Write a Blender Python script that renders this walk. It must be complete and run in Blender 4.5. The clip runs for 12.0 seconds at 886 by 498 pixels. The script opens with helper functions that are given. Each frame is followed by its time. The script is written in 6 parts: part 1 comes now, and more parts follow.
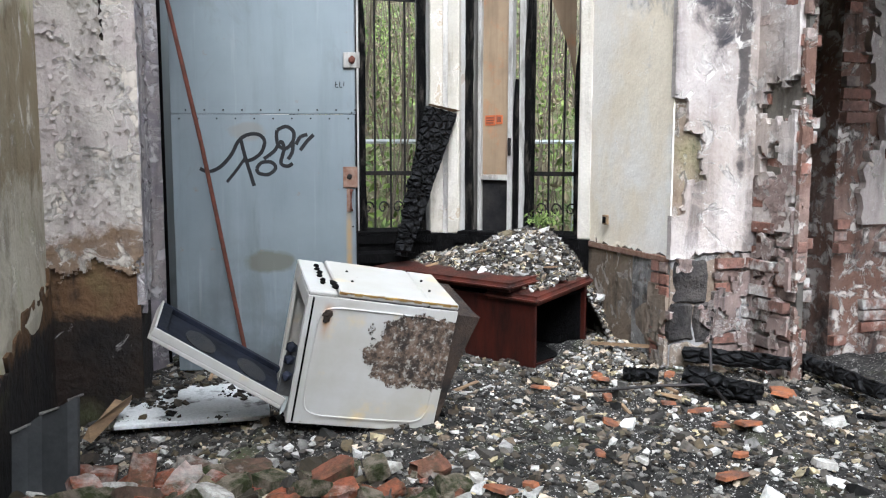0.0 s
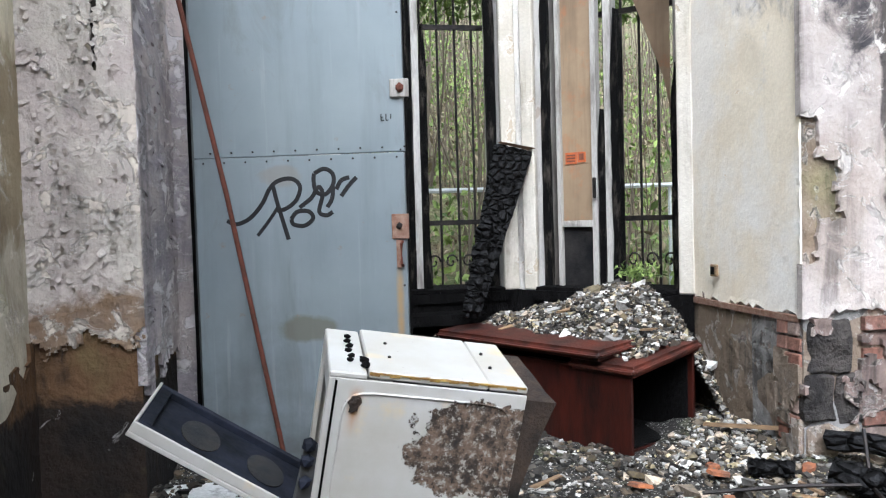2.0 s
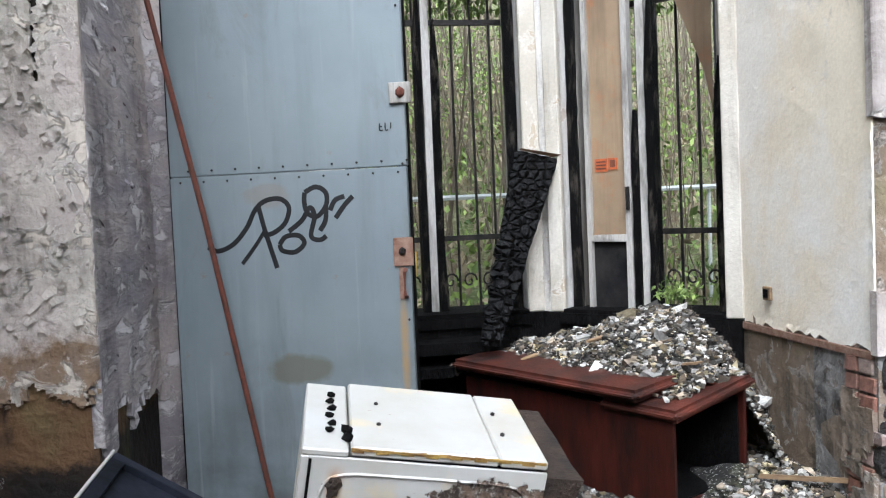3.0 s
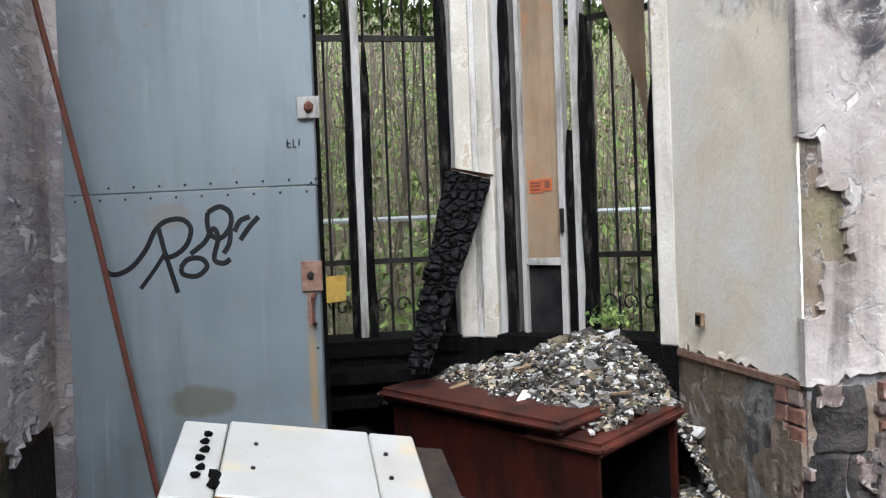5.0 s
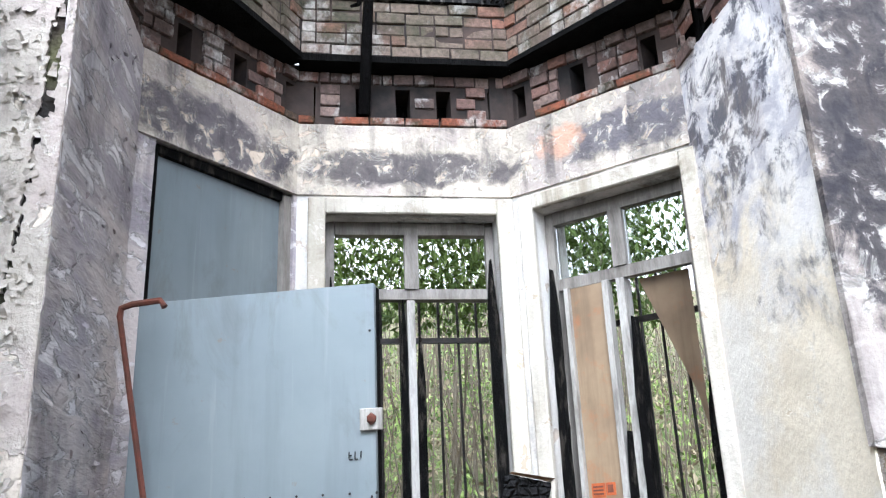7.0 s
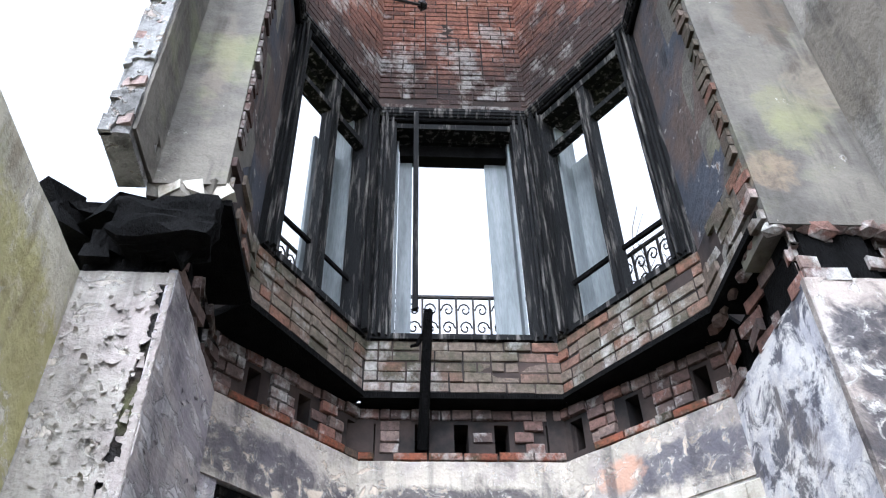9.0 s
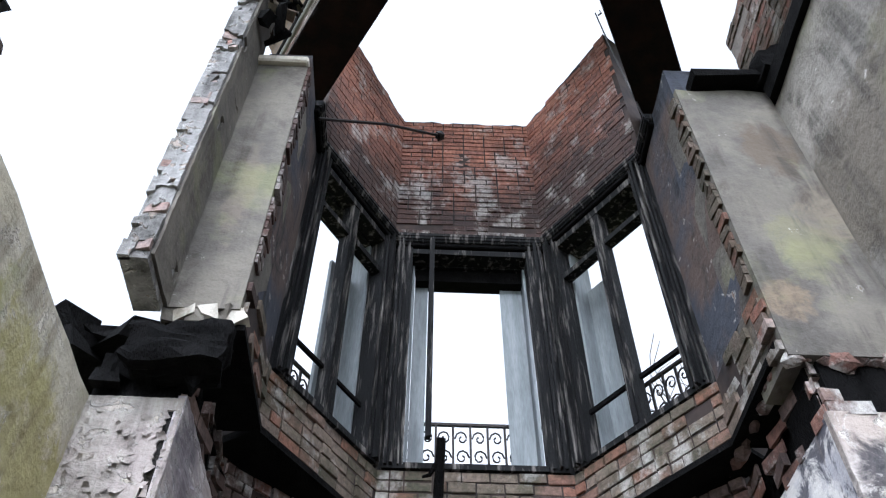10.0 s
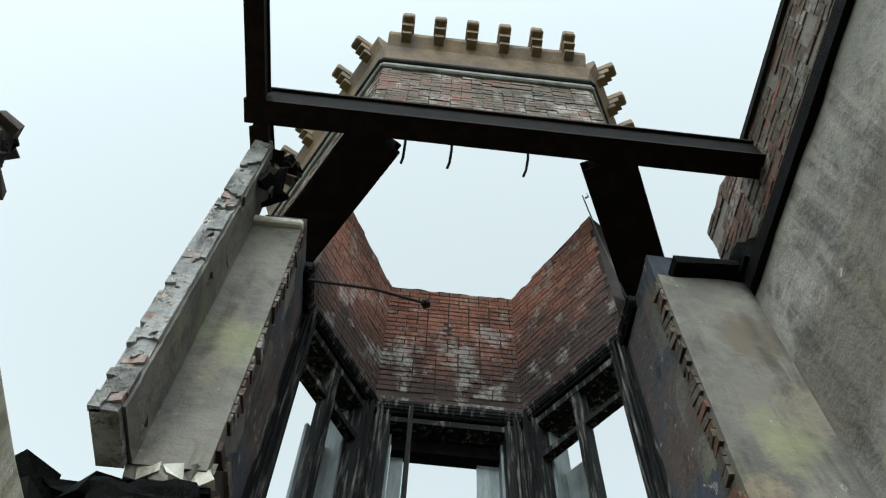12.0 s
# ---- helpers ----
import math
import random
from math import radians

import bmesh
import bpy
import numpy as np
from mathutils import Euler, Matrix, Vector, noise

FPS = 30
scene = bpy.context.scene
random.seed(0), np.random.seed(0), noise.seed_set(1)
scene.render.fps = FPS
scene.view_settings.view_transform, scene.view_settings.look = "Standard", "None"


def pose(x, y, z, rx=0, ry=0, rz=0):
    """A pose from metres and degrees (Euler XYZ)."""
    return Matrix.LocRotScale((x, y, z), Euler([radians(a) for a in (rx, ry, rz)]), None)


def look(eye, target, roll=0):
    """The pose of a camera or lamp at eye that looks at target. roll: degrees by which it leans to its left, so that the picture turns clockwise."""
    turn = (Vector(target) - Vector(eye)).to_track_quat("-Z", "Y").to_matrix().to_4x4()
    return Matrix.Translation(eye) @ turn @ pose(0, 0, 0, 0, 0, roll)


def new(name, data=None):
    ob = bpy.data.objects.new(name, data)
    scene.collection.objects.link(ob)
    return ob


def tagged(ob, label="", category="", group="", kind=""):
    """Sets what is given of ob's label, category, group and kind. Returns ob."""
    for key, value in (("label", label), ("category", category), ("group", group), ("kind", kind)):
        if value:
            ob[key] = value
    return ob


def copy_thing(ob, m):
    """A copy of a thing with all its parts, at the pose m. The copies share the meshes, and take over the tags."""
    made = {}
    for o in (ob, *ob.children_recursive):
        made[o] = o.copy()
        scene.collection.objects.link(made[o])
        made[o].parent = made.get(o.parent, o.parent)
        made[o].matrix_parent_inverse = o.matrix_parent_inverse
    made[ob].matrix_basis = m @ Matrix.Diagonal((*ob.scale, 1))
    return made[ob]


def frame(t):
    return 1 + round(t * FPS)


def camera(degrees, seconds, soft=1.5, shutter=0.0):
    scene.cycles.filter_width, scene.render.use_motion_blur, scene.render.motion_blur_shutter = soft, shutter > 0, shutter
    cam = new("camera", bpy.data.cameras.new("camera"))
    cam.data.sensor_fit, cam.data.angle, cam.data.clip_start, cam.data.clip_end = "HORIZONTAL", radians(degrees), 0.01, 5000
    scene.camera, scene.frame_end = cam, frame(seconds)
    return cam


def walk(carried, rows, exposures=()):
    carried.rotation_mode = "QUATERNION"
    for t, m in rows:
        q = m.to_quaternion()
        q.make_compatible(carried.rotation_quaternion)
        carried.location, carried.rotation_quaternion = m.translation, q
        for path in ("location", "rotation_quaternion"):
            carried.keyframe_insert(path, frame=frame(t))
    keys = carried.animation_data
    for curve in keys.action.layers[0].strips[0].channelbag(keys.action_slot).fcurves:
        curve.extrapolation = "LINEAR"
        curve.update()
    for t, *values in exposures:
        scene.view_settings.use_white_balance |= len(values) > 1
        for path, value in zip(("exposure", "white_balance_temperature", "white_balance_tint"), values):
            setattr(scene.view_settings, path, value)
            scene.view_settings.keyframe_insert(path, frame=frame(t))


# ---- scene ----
EXPO = [(0, 2.15, 5800, 10), (3, 2.06, 5780, 10), (5.5, 1.8, 5820, 11), (6.5, 2.2, 5680, 10), (7.5, 2.5, 5600, 10), (9.5, 2.05, 5500, 11), (10, 1.85, 5600, 11), (10.5, 1.7, 5700, 10), (11.3, 1.45, 6050, 9), (12, 1.24, 5850, -3)]
SKY, SUN = 0.15, 0.6
cam = camera(56.86, 12.0, soft=1.2)
walk(cam, [
    (0, pose(0.000, 0.000, 1.339, 83.69, -0.03, -17.43)),
    (0.5, pose(0.005, 0.140, 1.317, 83.52, -1.45, -20.22)),
    (1, pose(0.054, 0.307, 1.269, 85.38, -0.24, -16.94)),
    (1.5, pose(0.229, 0.589, 1.226, 88.59, 0.84, -12.69)),
    (2, pose(0.364, 0.794, 1.282, 87.56, 1.63, -11.12)),
    (2.5, pose(0.470, 1.145, 1.317, 86.62, 1.90, -11.35)),
    (3, pose(0.571, 1.314, 1.388, 87.49, 2.47, -8.89)),
    (5, pose(0.832, 1.467, 1.385, 88.85, 2.21, -11.10)),
    (5.5, pose(0.862, 1.473, 1.338, 83.01, 2.72, -15.33)),
    (6, pose(0.859, 1.465, 1.394, 88.18, 3.45, -13.33)),
    (6.5, pose(0.800, 1.458, 1.447, 97.32, 3.82, -9.78)),
    (7, pose(0.768, 1.434, 1.497, 108.54, 2.35, -7.83)),
    (7.5, pose(0.727, 1.395, 1.509, 117.35, 0.88, -8.06)),
    (9.5, pose(0.875, 1.322, 1.471, 135.25, 0.61, -1.86)),
    (10, pose(0.875, 1.317, 1.497, 140.03, -0.28, -2.47)),
    (10.5, pose(0.879, 1.304, 1.499, 145.42, -0.65, -3.70)),
    (11, pose(0.865, 1.293, 1.512, 149.49, -1.34, -4.17)),
    (11.5, pose(0.872, 1.266, 1.505, 153.24, -1.46, -4.03)),
    (12, pose(0.877, 1.286, 1.499, 151.63, -1.43, -6.09)),
], exposures=EXPO)

# world, sun and exposure
wd = bpy.data.worlds.new("overcast_sky")
scene.world = wd
wd.use_nodes = True
wn = wd.node_tree
wbg = wn.nodes["Background"]
sky = wn.nodes.new("ShaderNodeTexSky")
sky.sky_type = 'NISHITA'
sky.sun_disc = False
sky.sun_elevation, sky.sun_rotation = radians(51), radians(194)
sky.dust_density, sky.ozone_density = 3.0, 1.0
soft_sky = wn.nodes.new("ShaderNodeHueSaturation")
soft_sky.inputs["Saturation"].default_value = 0.04
wn.links.new(sky.outputs[0], soft_sky.inputs["Color"])
wn.links.new(soft_sky.outputs[0], wbg.inputs[0])
wbg.inputs[1].default_value = SKY
sun = new("sun", bpy.data.lights.new("sun", 'SUN'))
sun.data.energy, sun.data.angle, sun.data.color = SUN, radians(40), (1.0, 0.985, 0.965)
sun.matrix_world = look((0, 0, 20), (3.9, 15.6, 0))


# ---------------------------------------------------------------- materials
class Nodes:
    """Short hand for building one material."""

    def __init__(self, name):
        self.m = bpy.data.materials.new(name)
        self.m.use_nodes = True
        self.t = self.m.node_tree
        self.b = self.t.nodes["Principled BSDF"]

    def n(self, kind, **put):
        node = self.t.nodes.new("ShaderNode" + kind)
        for k, v in put.items():
            self.set(node.inputs[k.replace("_", " ")], v)
        return node

    def set(self, socket, v):
        if isinstance(v, bpy.types.NodeSocket):
            self.t.links.new(v, socket)
        elif isinstance(v, tuple) and len(v) == 3 and socket.type == 'RGBA':
            socket.default_value = (*v, 1)
        else:
            socket.default_value = v

    def pos(self, scale=(1, 1, 1), local=False):
        src = self.n("TexCoord").outputs["Object"] if local else self.n("NewGeometry").outputs["Position"]
        mp = self.n("Mapping", Vector=src, Scale=scale)
        return mp.outputs[0]

    def noise(self, scale, detail=5.0, rough=0.55, vec=None, dist=0.0):
        nd = self.n("TexNoise", Scale=scale, Detail=detail, Roughness=rough, Distortion=dist)
        self.set(nd.inputs["Vector"], vec if vec is not None else self.pos())
        return nd.outputs[0]

    def ramp(self, fac, a, b):
        return self.n("MapRange", Value=fac, From_Min=a, From_Max=b).outputs[0]

    def mix(self, fac, a, b, how='MIX'):
        nd = self.t.nodes.new("ShaderNodeMix")
        nd.data_type, nd.blend_type = 'RGBA', how
        self.set(nd.inputs[0], fac)
        self.set(nd.inputs[6], a)
        self.set(nd.inputs[7], b)
        return nd.outputs[2]

    def math(self, op, a, b=0.0):
        nd = self.t.nodes.new("ShaderNodeMath")
        nd.operation = op
        self.set(nd.inputs[0], a)
        self.set(nd.inputs[1], b)
        return nd.outputs[0]

    def done(self, color, rough=0.85, bump=None, strength=0.3, dist=0.01, metal=0.0, spec=0.3):
        self.set(self.b.inputs["Base Color"], color)
        self.set(self.b.inputs["Roughness"], rough)
        self.set(self.b.inputs["Metallic"], metal)
        self.set(self.b.inputs["Specular IOR Level"], spec)
        if bump is not None:
            bp = self.n("Bump", Strength=strength, Distance=dist, Height=bump)
            self.t.links.new(bp.outputs[0], self.b.inputs["Normal"])
        return self.m


def plaster(name, c1, c2, under, flake=0.56, soot=0.5, sootcol=(0.06, 0.055, 0.06), seed=0.0, strength=0.6, scale=1.0, moss=0.0, cover=0.0, second=None, burns=(), along=1.0):
    """Old lime plaster: two tones, flaked paint, soot that ran down, chips."""
    k = Nodes(name)
    v = k.n("Mapping", Vector=k.n("NewGeometry").outputs["Position"], Location=(seed, seed * 2, seed), Scale=(1.0, along, 1.0)).outputs[0]
    big = k.noise(1.1 * scale, 6, 0.6, v)
    fl = k.noise(5.0 * scale, 9, 0.65, v, 0.6)
    fine = k.noise(60, 5, 0.6, v)
    run = k.noise(1.0, 7, 0.65, k.n("Mapping", Vector=v, Scale=(5, 5, 0.55)).outputs[0], 0.4)
    blot = k.noise(2.3, 8, 0.7, v, 0.8)
    col = k.mix(k.ramp(big, 0.44, 0.56), c1, c2)
    col = k.mix(k.ramp(fine, 0.3, 0.75), k.mix(0.16, col, (0.02, 0.02, 0.02)), col)
    col = k.mix(k.math('MULTIPLY', k.ramp(k.noise(0.8, 4, 0.6, v), 0.38, 0.62), 0.35), col, k.mix(0.75, col, sootcol))
    for bx, bz, brx, brz, bcol in burns:
        # a scorched or damp patch with an uneven outline
        bv = k.n("SeparateXYZ", Vector=k.n("NewGeometry").outputs["Position"])
        ex = k.math('DIVIDE', k.math('SUBTRACT', bv.outputs[0], bx), brx)
        ez = k.math('DIVIDE', k.math('SUBTRACT', bv.outputs[2], bz), brz)
        dd = k.math('ADD', k.math('MULTIPLY', ex, ex), k.math('MULTIPLY', ez, ez))
        dd = k.math('ADD', dd, k.math('MULTIPLY', k.math('SUBTRACT', k.noise(4.0, 8, 0.7, v, 0.5), 0.5), 4.0))
        col = k.mix(k.math('MULTIPLY', k.ramp(dd, 1.2, 0.6), 0.94), col, k.mix(k.ramp(fl, 0.40, 0.58), bcol, k.mix(0.16, bcol, col)))
    chip = k.ramp(fl, flake, flake + 0.035)
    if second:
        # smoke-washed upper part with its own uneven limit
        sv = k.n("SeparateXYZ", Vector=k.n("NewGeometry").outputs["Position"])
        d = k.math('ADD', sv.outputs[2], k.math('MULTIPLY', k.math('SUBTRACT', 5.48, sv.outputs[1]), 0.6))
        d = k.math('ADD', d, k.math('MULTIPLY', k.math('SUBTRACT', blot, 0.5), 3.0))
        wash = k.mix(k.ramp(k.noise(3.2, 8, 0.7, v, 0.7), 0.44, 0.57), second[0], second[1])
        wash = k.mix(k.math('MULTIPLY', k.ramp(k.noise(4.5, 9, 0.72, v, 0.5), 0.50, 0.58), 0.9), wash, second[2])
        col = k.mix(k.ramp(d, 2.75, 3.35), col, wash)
    col = k.mix(chip, col, under)
    rim = k.math('MULTIPLY', k.ramp(fl, flake - 0.03, flake), k.math('SUBTRACT', 1.0, chip))
    col = k.mix(k.math('MULTIPLY', rim, 0.35), col, (0.8, 0.77, 0.72))
    st = k.math('MULTIPLY', k.ramp(run, 0.46 - cover, 0.60 - cover), k.ramp(blot, 0.42 - cover, 0.56 - cover))
    col = k.mix(k.math('MULTIPLY', st, soot), col, sootcol)
    if moss:
        col = k.mix(k.math('MULTIPLY', k.ramp(k.noise(1.7, 6, 0.6, v), 0.55, 0.7), moss), col, (0.28, 0.30, 0.12))
    h = k.math('ADD', k.math('MULTIPLY', chip, -1.0), k.math('ADD', k.math('MULTIPLY', fine, 0.18), k.math('MULTIPLY', k.noise(16, 6, 0.55, v), 0.8)))
    return k.done(col, 0.88, h, strength, 0.03)


def brick_mat(name, tones, dirt, dirtamt=0.5, white=0.0, grime=1.6, smoked=None):
    k = Nodes(name)
    rnd = k.n("ObjectInfo").outputs["Random"]
    isl = k.n("NewGeometry").outputs["Random Per Island"]
    r = k.math('FRACT', k.math('ADD', rnd, isl))
    col = k.mix(k.ramp(r, 0.0, 0.6), tones[0], tones[1])
    col = k.mix(k.ramp(r, 0.72, 0.95), col, tones[2])
    n1 = k.noise(grime, 7, 0.68)
    n2 = k.noise(28, 6, 0.65)
    col = k.mix(k.math('MULTIPLY', k.ramp(n1, 0.42, 0.66), dirtamt), col, dirt)
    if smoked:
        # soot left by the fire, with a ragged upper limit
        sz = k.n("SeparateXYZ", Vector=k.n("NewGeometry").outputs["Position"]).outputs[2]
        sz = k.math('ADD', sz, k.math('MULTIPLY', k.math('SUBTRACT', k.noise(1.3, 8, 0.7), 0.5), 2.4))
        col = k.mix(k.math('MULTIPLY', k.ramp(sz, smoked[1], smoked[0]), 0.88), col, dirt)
    if white:
        w = k.noise(3.1, 8, 0.7, k.pos((1, 1, 0.8)))
        col = k.mix(k.math('MULTIPLY', k.ramp(w, 0.53, 0.63), white), col, (0.62, 0.6, 0.56))
    col = k.mix(k.ramp(n2, 0.3, 0.65), k.mix(0.6, col, (0.02, 0.018, 0.015)), col)
    return k.done(col, 0.9, n2, 0.8, 0.015)


def plain(name, c1, c2, scale=6.0, rough=0.7, metal=0.0, strength=0.25, grain=(1, 1, 1), local=False, lo=0.35, hi=0.65, dist=0.008, spec=0.3):
    k = Nodes(name)
    v = k.pos(grain, local)
    n1 = k.noise(scale, 7, 0.62, v)
    n2 = k.noise(scale * 9, 5, 0.6, v)
    col = k.mix(k.ramp(n1, lo, hi), c1, c2)
    col = k.mix(k.ramp(n2, 0.3, 0.7), k.mix(0.3, col, (0.01, 0.01, 0.01)), col)
    return k.done(col, k.math('ADD', k.math('MULTIPLY', n2, 0.25), rough - 0.12), n2, strength, dist, metal, spec)


M_mauve = plaster("mauve_flaked_plaster", (0.50, 0.435, 0.40), (0.54, 0.495, 0.435), (0.60, 0.535, 0.46), 0.58, 0.6, (0.10, 0.085, 0.08), 3.1, 0.75, 1.5, burns=((-0.45, 0.78, 0.6, 0.22, (0.17, 0.105, 0.055)),))
M_dark = plaster("smoke_stained_plaster", (0.60, 0.53, 0.505), (0.41, 0.37, 0.39), (0.66, 0.62, 0.62), 0.54, 0.6, (0.04, 0.036, 0.05), 7.7, 0.8, 2.2, along=0.3)
M_yellow = plaster("yellowed_plaster", (0.72, 0.66, 0.50), (0.66, 0.62, 0.50), (0.76, 0.72, 0.62), 0.60, 0.6, (0.15, 0.115, 0.07), 11.0, 0.6, moss=0.75, burns=((-0.66, 3.0, 0.4, 0.7, (0.42, 0.38, 0.17)), (-0.66, 1.6, 0.4, 0.4, (0.30, 0.24, 0.15))))
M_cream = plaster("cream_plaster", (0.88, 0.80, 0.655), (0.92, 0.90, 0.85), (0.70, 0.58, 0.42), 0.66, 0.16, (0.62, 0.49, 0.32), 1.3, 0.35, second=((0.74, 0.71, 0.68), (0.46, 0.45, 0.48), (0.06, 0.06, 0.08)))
M_white = plaster("limewashed_plaster", (0.74, 0.715, 0.67), (0.66, 0.63, 0.58), (0.50, 0.43, 0.36), 0.61, 0.75, (0.10, 0.085, 0.075), 5.0, 0.5)
M_frieze = plaster("scorched_frieze_plaster", (0.57, 0.505, 0.415), (0.46, 0.40, 0.355), (0.60, 0.50, 0.40), 0.57, 0.7, (0.05, 0.045, 0.05), 9.0, 0.8, 2.0, burns=((1.28, 3.71, 0.85, 0.13, (0.075, 0.066, 0.07)), (0.12, 3.70, 0.5, 0.17, (0.085, 0.075, 0.085)), (2.62, 3.74, 0.35, 0.16, (0.09, 0.085, 0.10)), (2.24, 3.80, 0.13, 0.12, (0.50, 0.30, 0.21))))
M_torn = plaster("torn_plaster", (0.57, 0.51, 0.47), (0.46, 0.39, 0.34), (0.66, 0.61, 0.56), 0.58, 0.7, (0.09, 0.075, 0.07), 17.5, 0.7, 1.3, burns=((3.12, 3.0, 0.30, 1.0, (0.02, 0.021, 0.03)), (3.32, 2.2, 0.045, 0.9, (0.05, 0.045, 0.045))))
M_upper = plaster("weathered_upper_plaster", (0.20, 0.18, 0.15), (0.118, 0.108, 0.094), (0.225, 0.195, 0.15), 0.69, 0.75, (0.06, 0.053, 0.045), 21.0, 0.6, moss=0.3, burns=((3.12, 5.25, 0.20, 0.30, (0.19, 0.18, 0.115)), (3.25, 6.3, 0.2, 0.35, (0.12, 0.095, 0.07)), (2.9, 4.75, 0.16, 0.16, (0.21, 0.16, 0.11)), (-0.25, 5.6, 0.09, 0.5, (0.16, 0.135, 0.11)), (3.47, 5.6, 0.3, 0.3, (0.20, 0.17, 0.13))))
M_rightwall = plaster("grey_weathered_plaster", (0.37, 0.34, 0.30), (0.28, 0.26, 0.23), (0.52, 0.49, 0.45), 0.70, 0.7, (0.06, 0.055, 0.048), 27.0, 0.6, moss=0.2, burns=((3.47, 5.6, 0.3, 0.5, (0.15, 0.13, 0.105)),))
# also coats the passage walls, where it stands for shade
M_soot_shade = plaster("soot_and_shade_plaster", (0.12, 0.085, 0.07), (0.06, 0.066, 0.085), (0.17, 0.12, 0.09), 0.65, 0.9, (0.015, 0.015, 0.018), 25.0, 0.5)
M_trim = plaster("cream_stucco_trim", (0.65, 0.61, 0.535), (0.56, 0.515, 0.43), (0.44, 0.37, 0.28), 0.62, 0.75, (0.16, 0.13, 0.09), 31.0, 0.4)
M_base = plaster("bare_damp_base", (0.23, 0.17, 0.12), (0.31, 0.245, 0.19), (0.44, 0.38, 0.33), 0.58, 0.85, (0.03, 0.028, 0.02), 41.0, 1.0, 1.6, moss=0.3)
M_burnt = plaster("burnt_bare_base", (0.008, 0.007, 0.006), (0.024, 0.015, 0.010), (0.07, 0.05, 0.03), 0.68, 0.9, (0.008, 0.007, 0.007), 43.0, 1.0, 1.3, burns=((-0.45, 0.72, 0.6, 0.16, (0.14, 0.078, 0.038)),), moss=0.25)
M_core = plaster("rubble_stone_core", (0.36, 0.35, 0.34), (0.25, 0.24, 0.23), (0.30, 0.25, 0.215), 0.57, 0.85, (0.04, 0.038, 0.035), 51.0, 1.0, 2.0)
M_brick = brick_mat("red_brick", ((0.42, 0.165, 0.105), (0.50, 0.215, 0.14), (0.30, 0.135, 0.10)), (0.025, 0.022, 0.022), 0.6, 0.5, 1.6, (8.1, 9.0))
M_oldbrick = brick_mat("grey_red_brick", ((0.17, 0.125, 0.095), (0.125, 0.085, 0.065), (0.22, 0.095, 0.065)), (0.035, 0.038, 0.022), 0.92, 0.35)
M_rubbrick = brick_mat("rubbed_brick", ((0.34, 0.26, 0.235), (0.26, 0.155, 0.13), (0.30, 0.125, 0.085)), (0.36, 0.33, 0.31), 0.85, 0.8)
M_sootbrick = brick_mat("smoked_brick", ((0.27, 0.19, 0.16), (0.17, 0.11, 0.095), (0.31, 0.15, 0.11)), (0.03, 0.026, 0.025), 0.85, 0.75)
M_apron = brick_mat("weathered_apron_brick", ((0.24, 0.185, 0.145), (0.165, 0.12, 0.095), (0.27, 0.125, 0.085)), (0.05, 0.055, 0.03), 0.9, 0.5, 2.6)
M_passbrick = brick_mat("pinkish_rubble_brick", ((0.36, 0.20, 0.155), (0.30, 0.14, 0.10), (0.42, 0.34, 0.30)), (0.06, 0.04, 0.035), 0.75, 0.9)
M_loose = brick_mat("loose_brick", ((0.18, 0.055, 0.032), (0.25, 0.075, 0.036), (0.10, 0.06, 0.042)), (0.028, 0.032, 0.014), 0.9, 0.45, 11.0)
M_mortar = plain("old_mortar", (0.25, 0.22, 0.19), (0.13, 0.115, 0.10), 5, 0.95)
M_sootmortar = plain("sooty_mortar", (0.08, 0.055, 0.045), (0.016, 0.014, 0.014), 2.0, 0.95)
# also the black that stands for shade in sockets, slots and the sideboard
M_char_shade = plain("char_and_shade_black", (0.0015, 0.0015, 0.0015), (0.007, 0.0065, 0.0065), 9, 0.9, 0, 0.8, (1, 1, 0.3), dist=0.03, spec=0.06)
M_ash = plain("sooty_timber", (0.005, 0.005, 0.0055), (0.24, 0.22, 0.20), 7, 0.7, 0, 0.8, (3, 3, 0.3), lo=0.53, hi=0.72, spec=0.14)
M_stile = plain("burnt_stile_wood", (0.003, 0.003, 0.003), (0.10, 0.085, 0.07), 11, 0.85, 0, 0.9, (2, 2, 0.5), lo=0.52, hi=0.76, dist=0.03, spec=0.08)
M_paintwood = plain("scorched_white_paint", (0.44, 0.42, 0.385), (0.13, 0.115, 0.10), 4, 0.6, 0, 0.3, (3, 3, 0.6), lo=0.48, hi=0.75)
M_greywood = plain("grey_painted_wood", (0.30, 0.325, 0.335), (0.18, 0.20, 0.21), 3, 0.6, 0, 0.15, (3, 3, 0.4))
M_iron = plain("black_iron", (0.015, 0.015, 0.016), (0.04, 0.032, 0.028), 20, 0.5, 0.6)
M_steel = plain("sooty_steel_beam", (0.003, 0.003, 0.0035), (0.010, 0.007, 0.006), 6, 0.85, 0.0, spec=0.06)
M_rustplate = plain("brown_rust_plate", (0.20, 0.10, 0.065), (0.30, 0.20, 0.15), 30, 0.8, 0.1, 0.5)
M_rust = plain("red_rust", (0.15, 0.045, 0.028), (0.09, 0.035, 0.022), 18, 0.8, 0.2, 0.4)


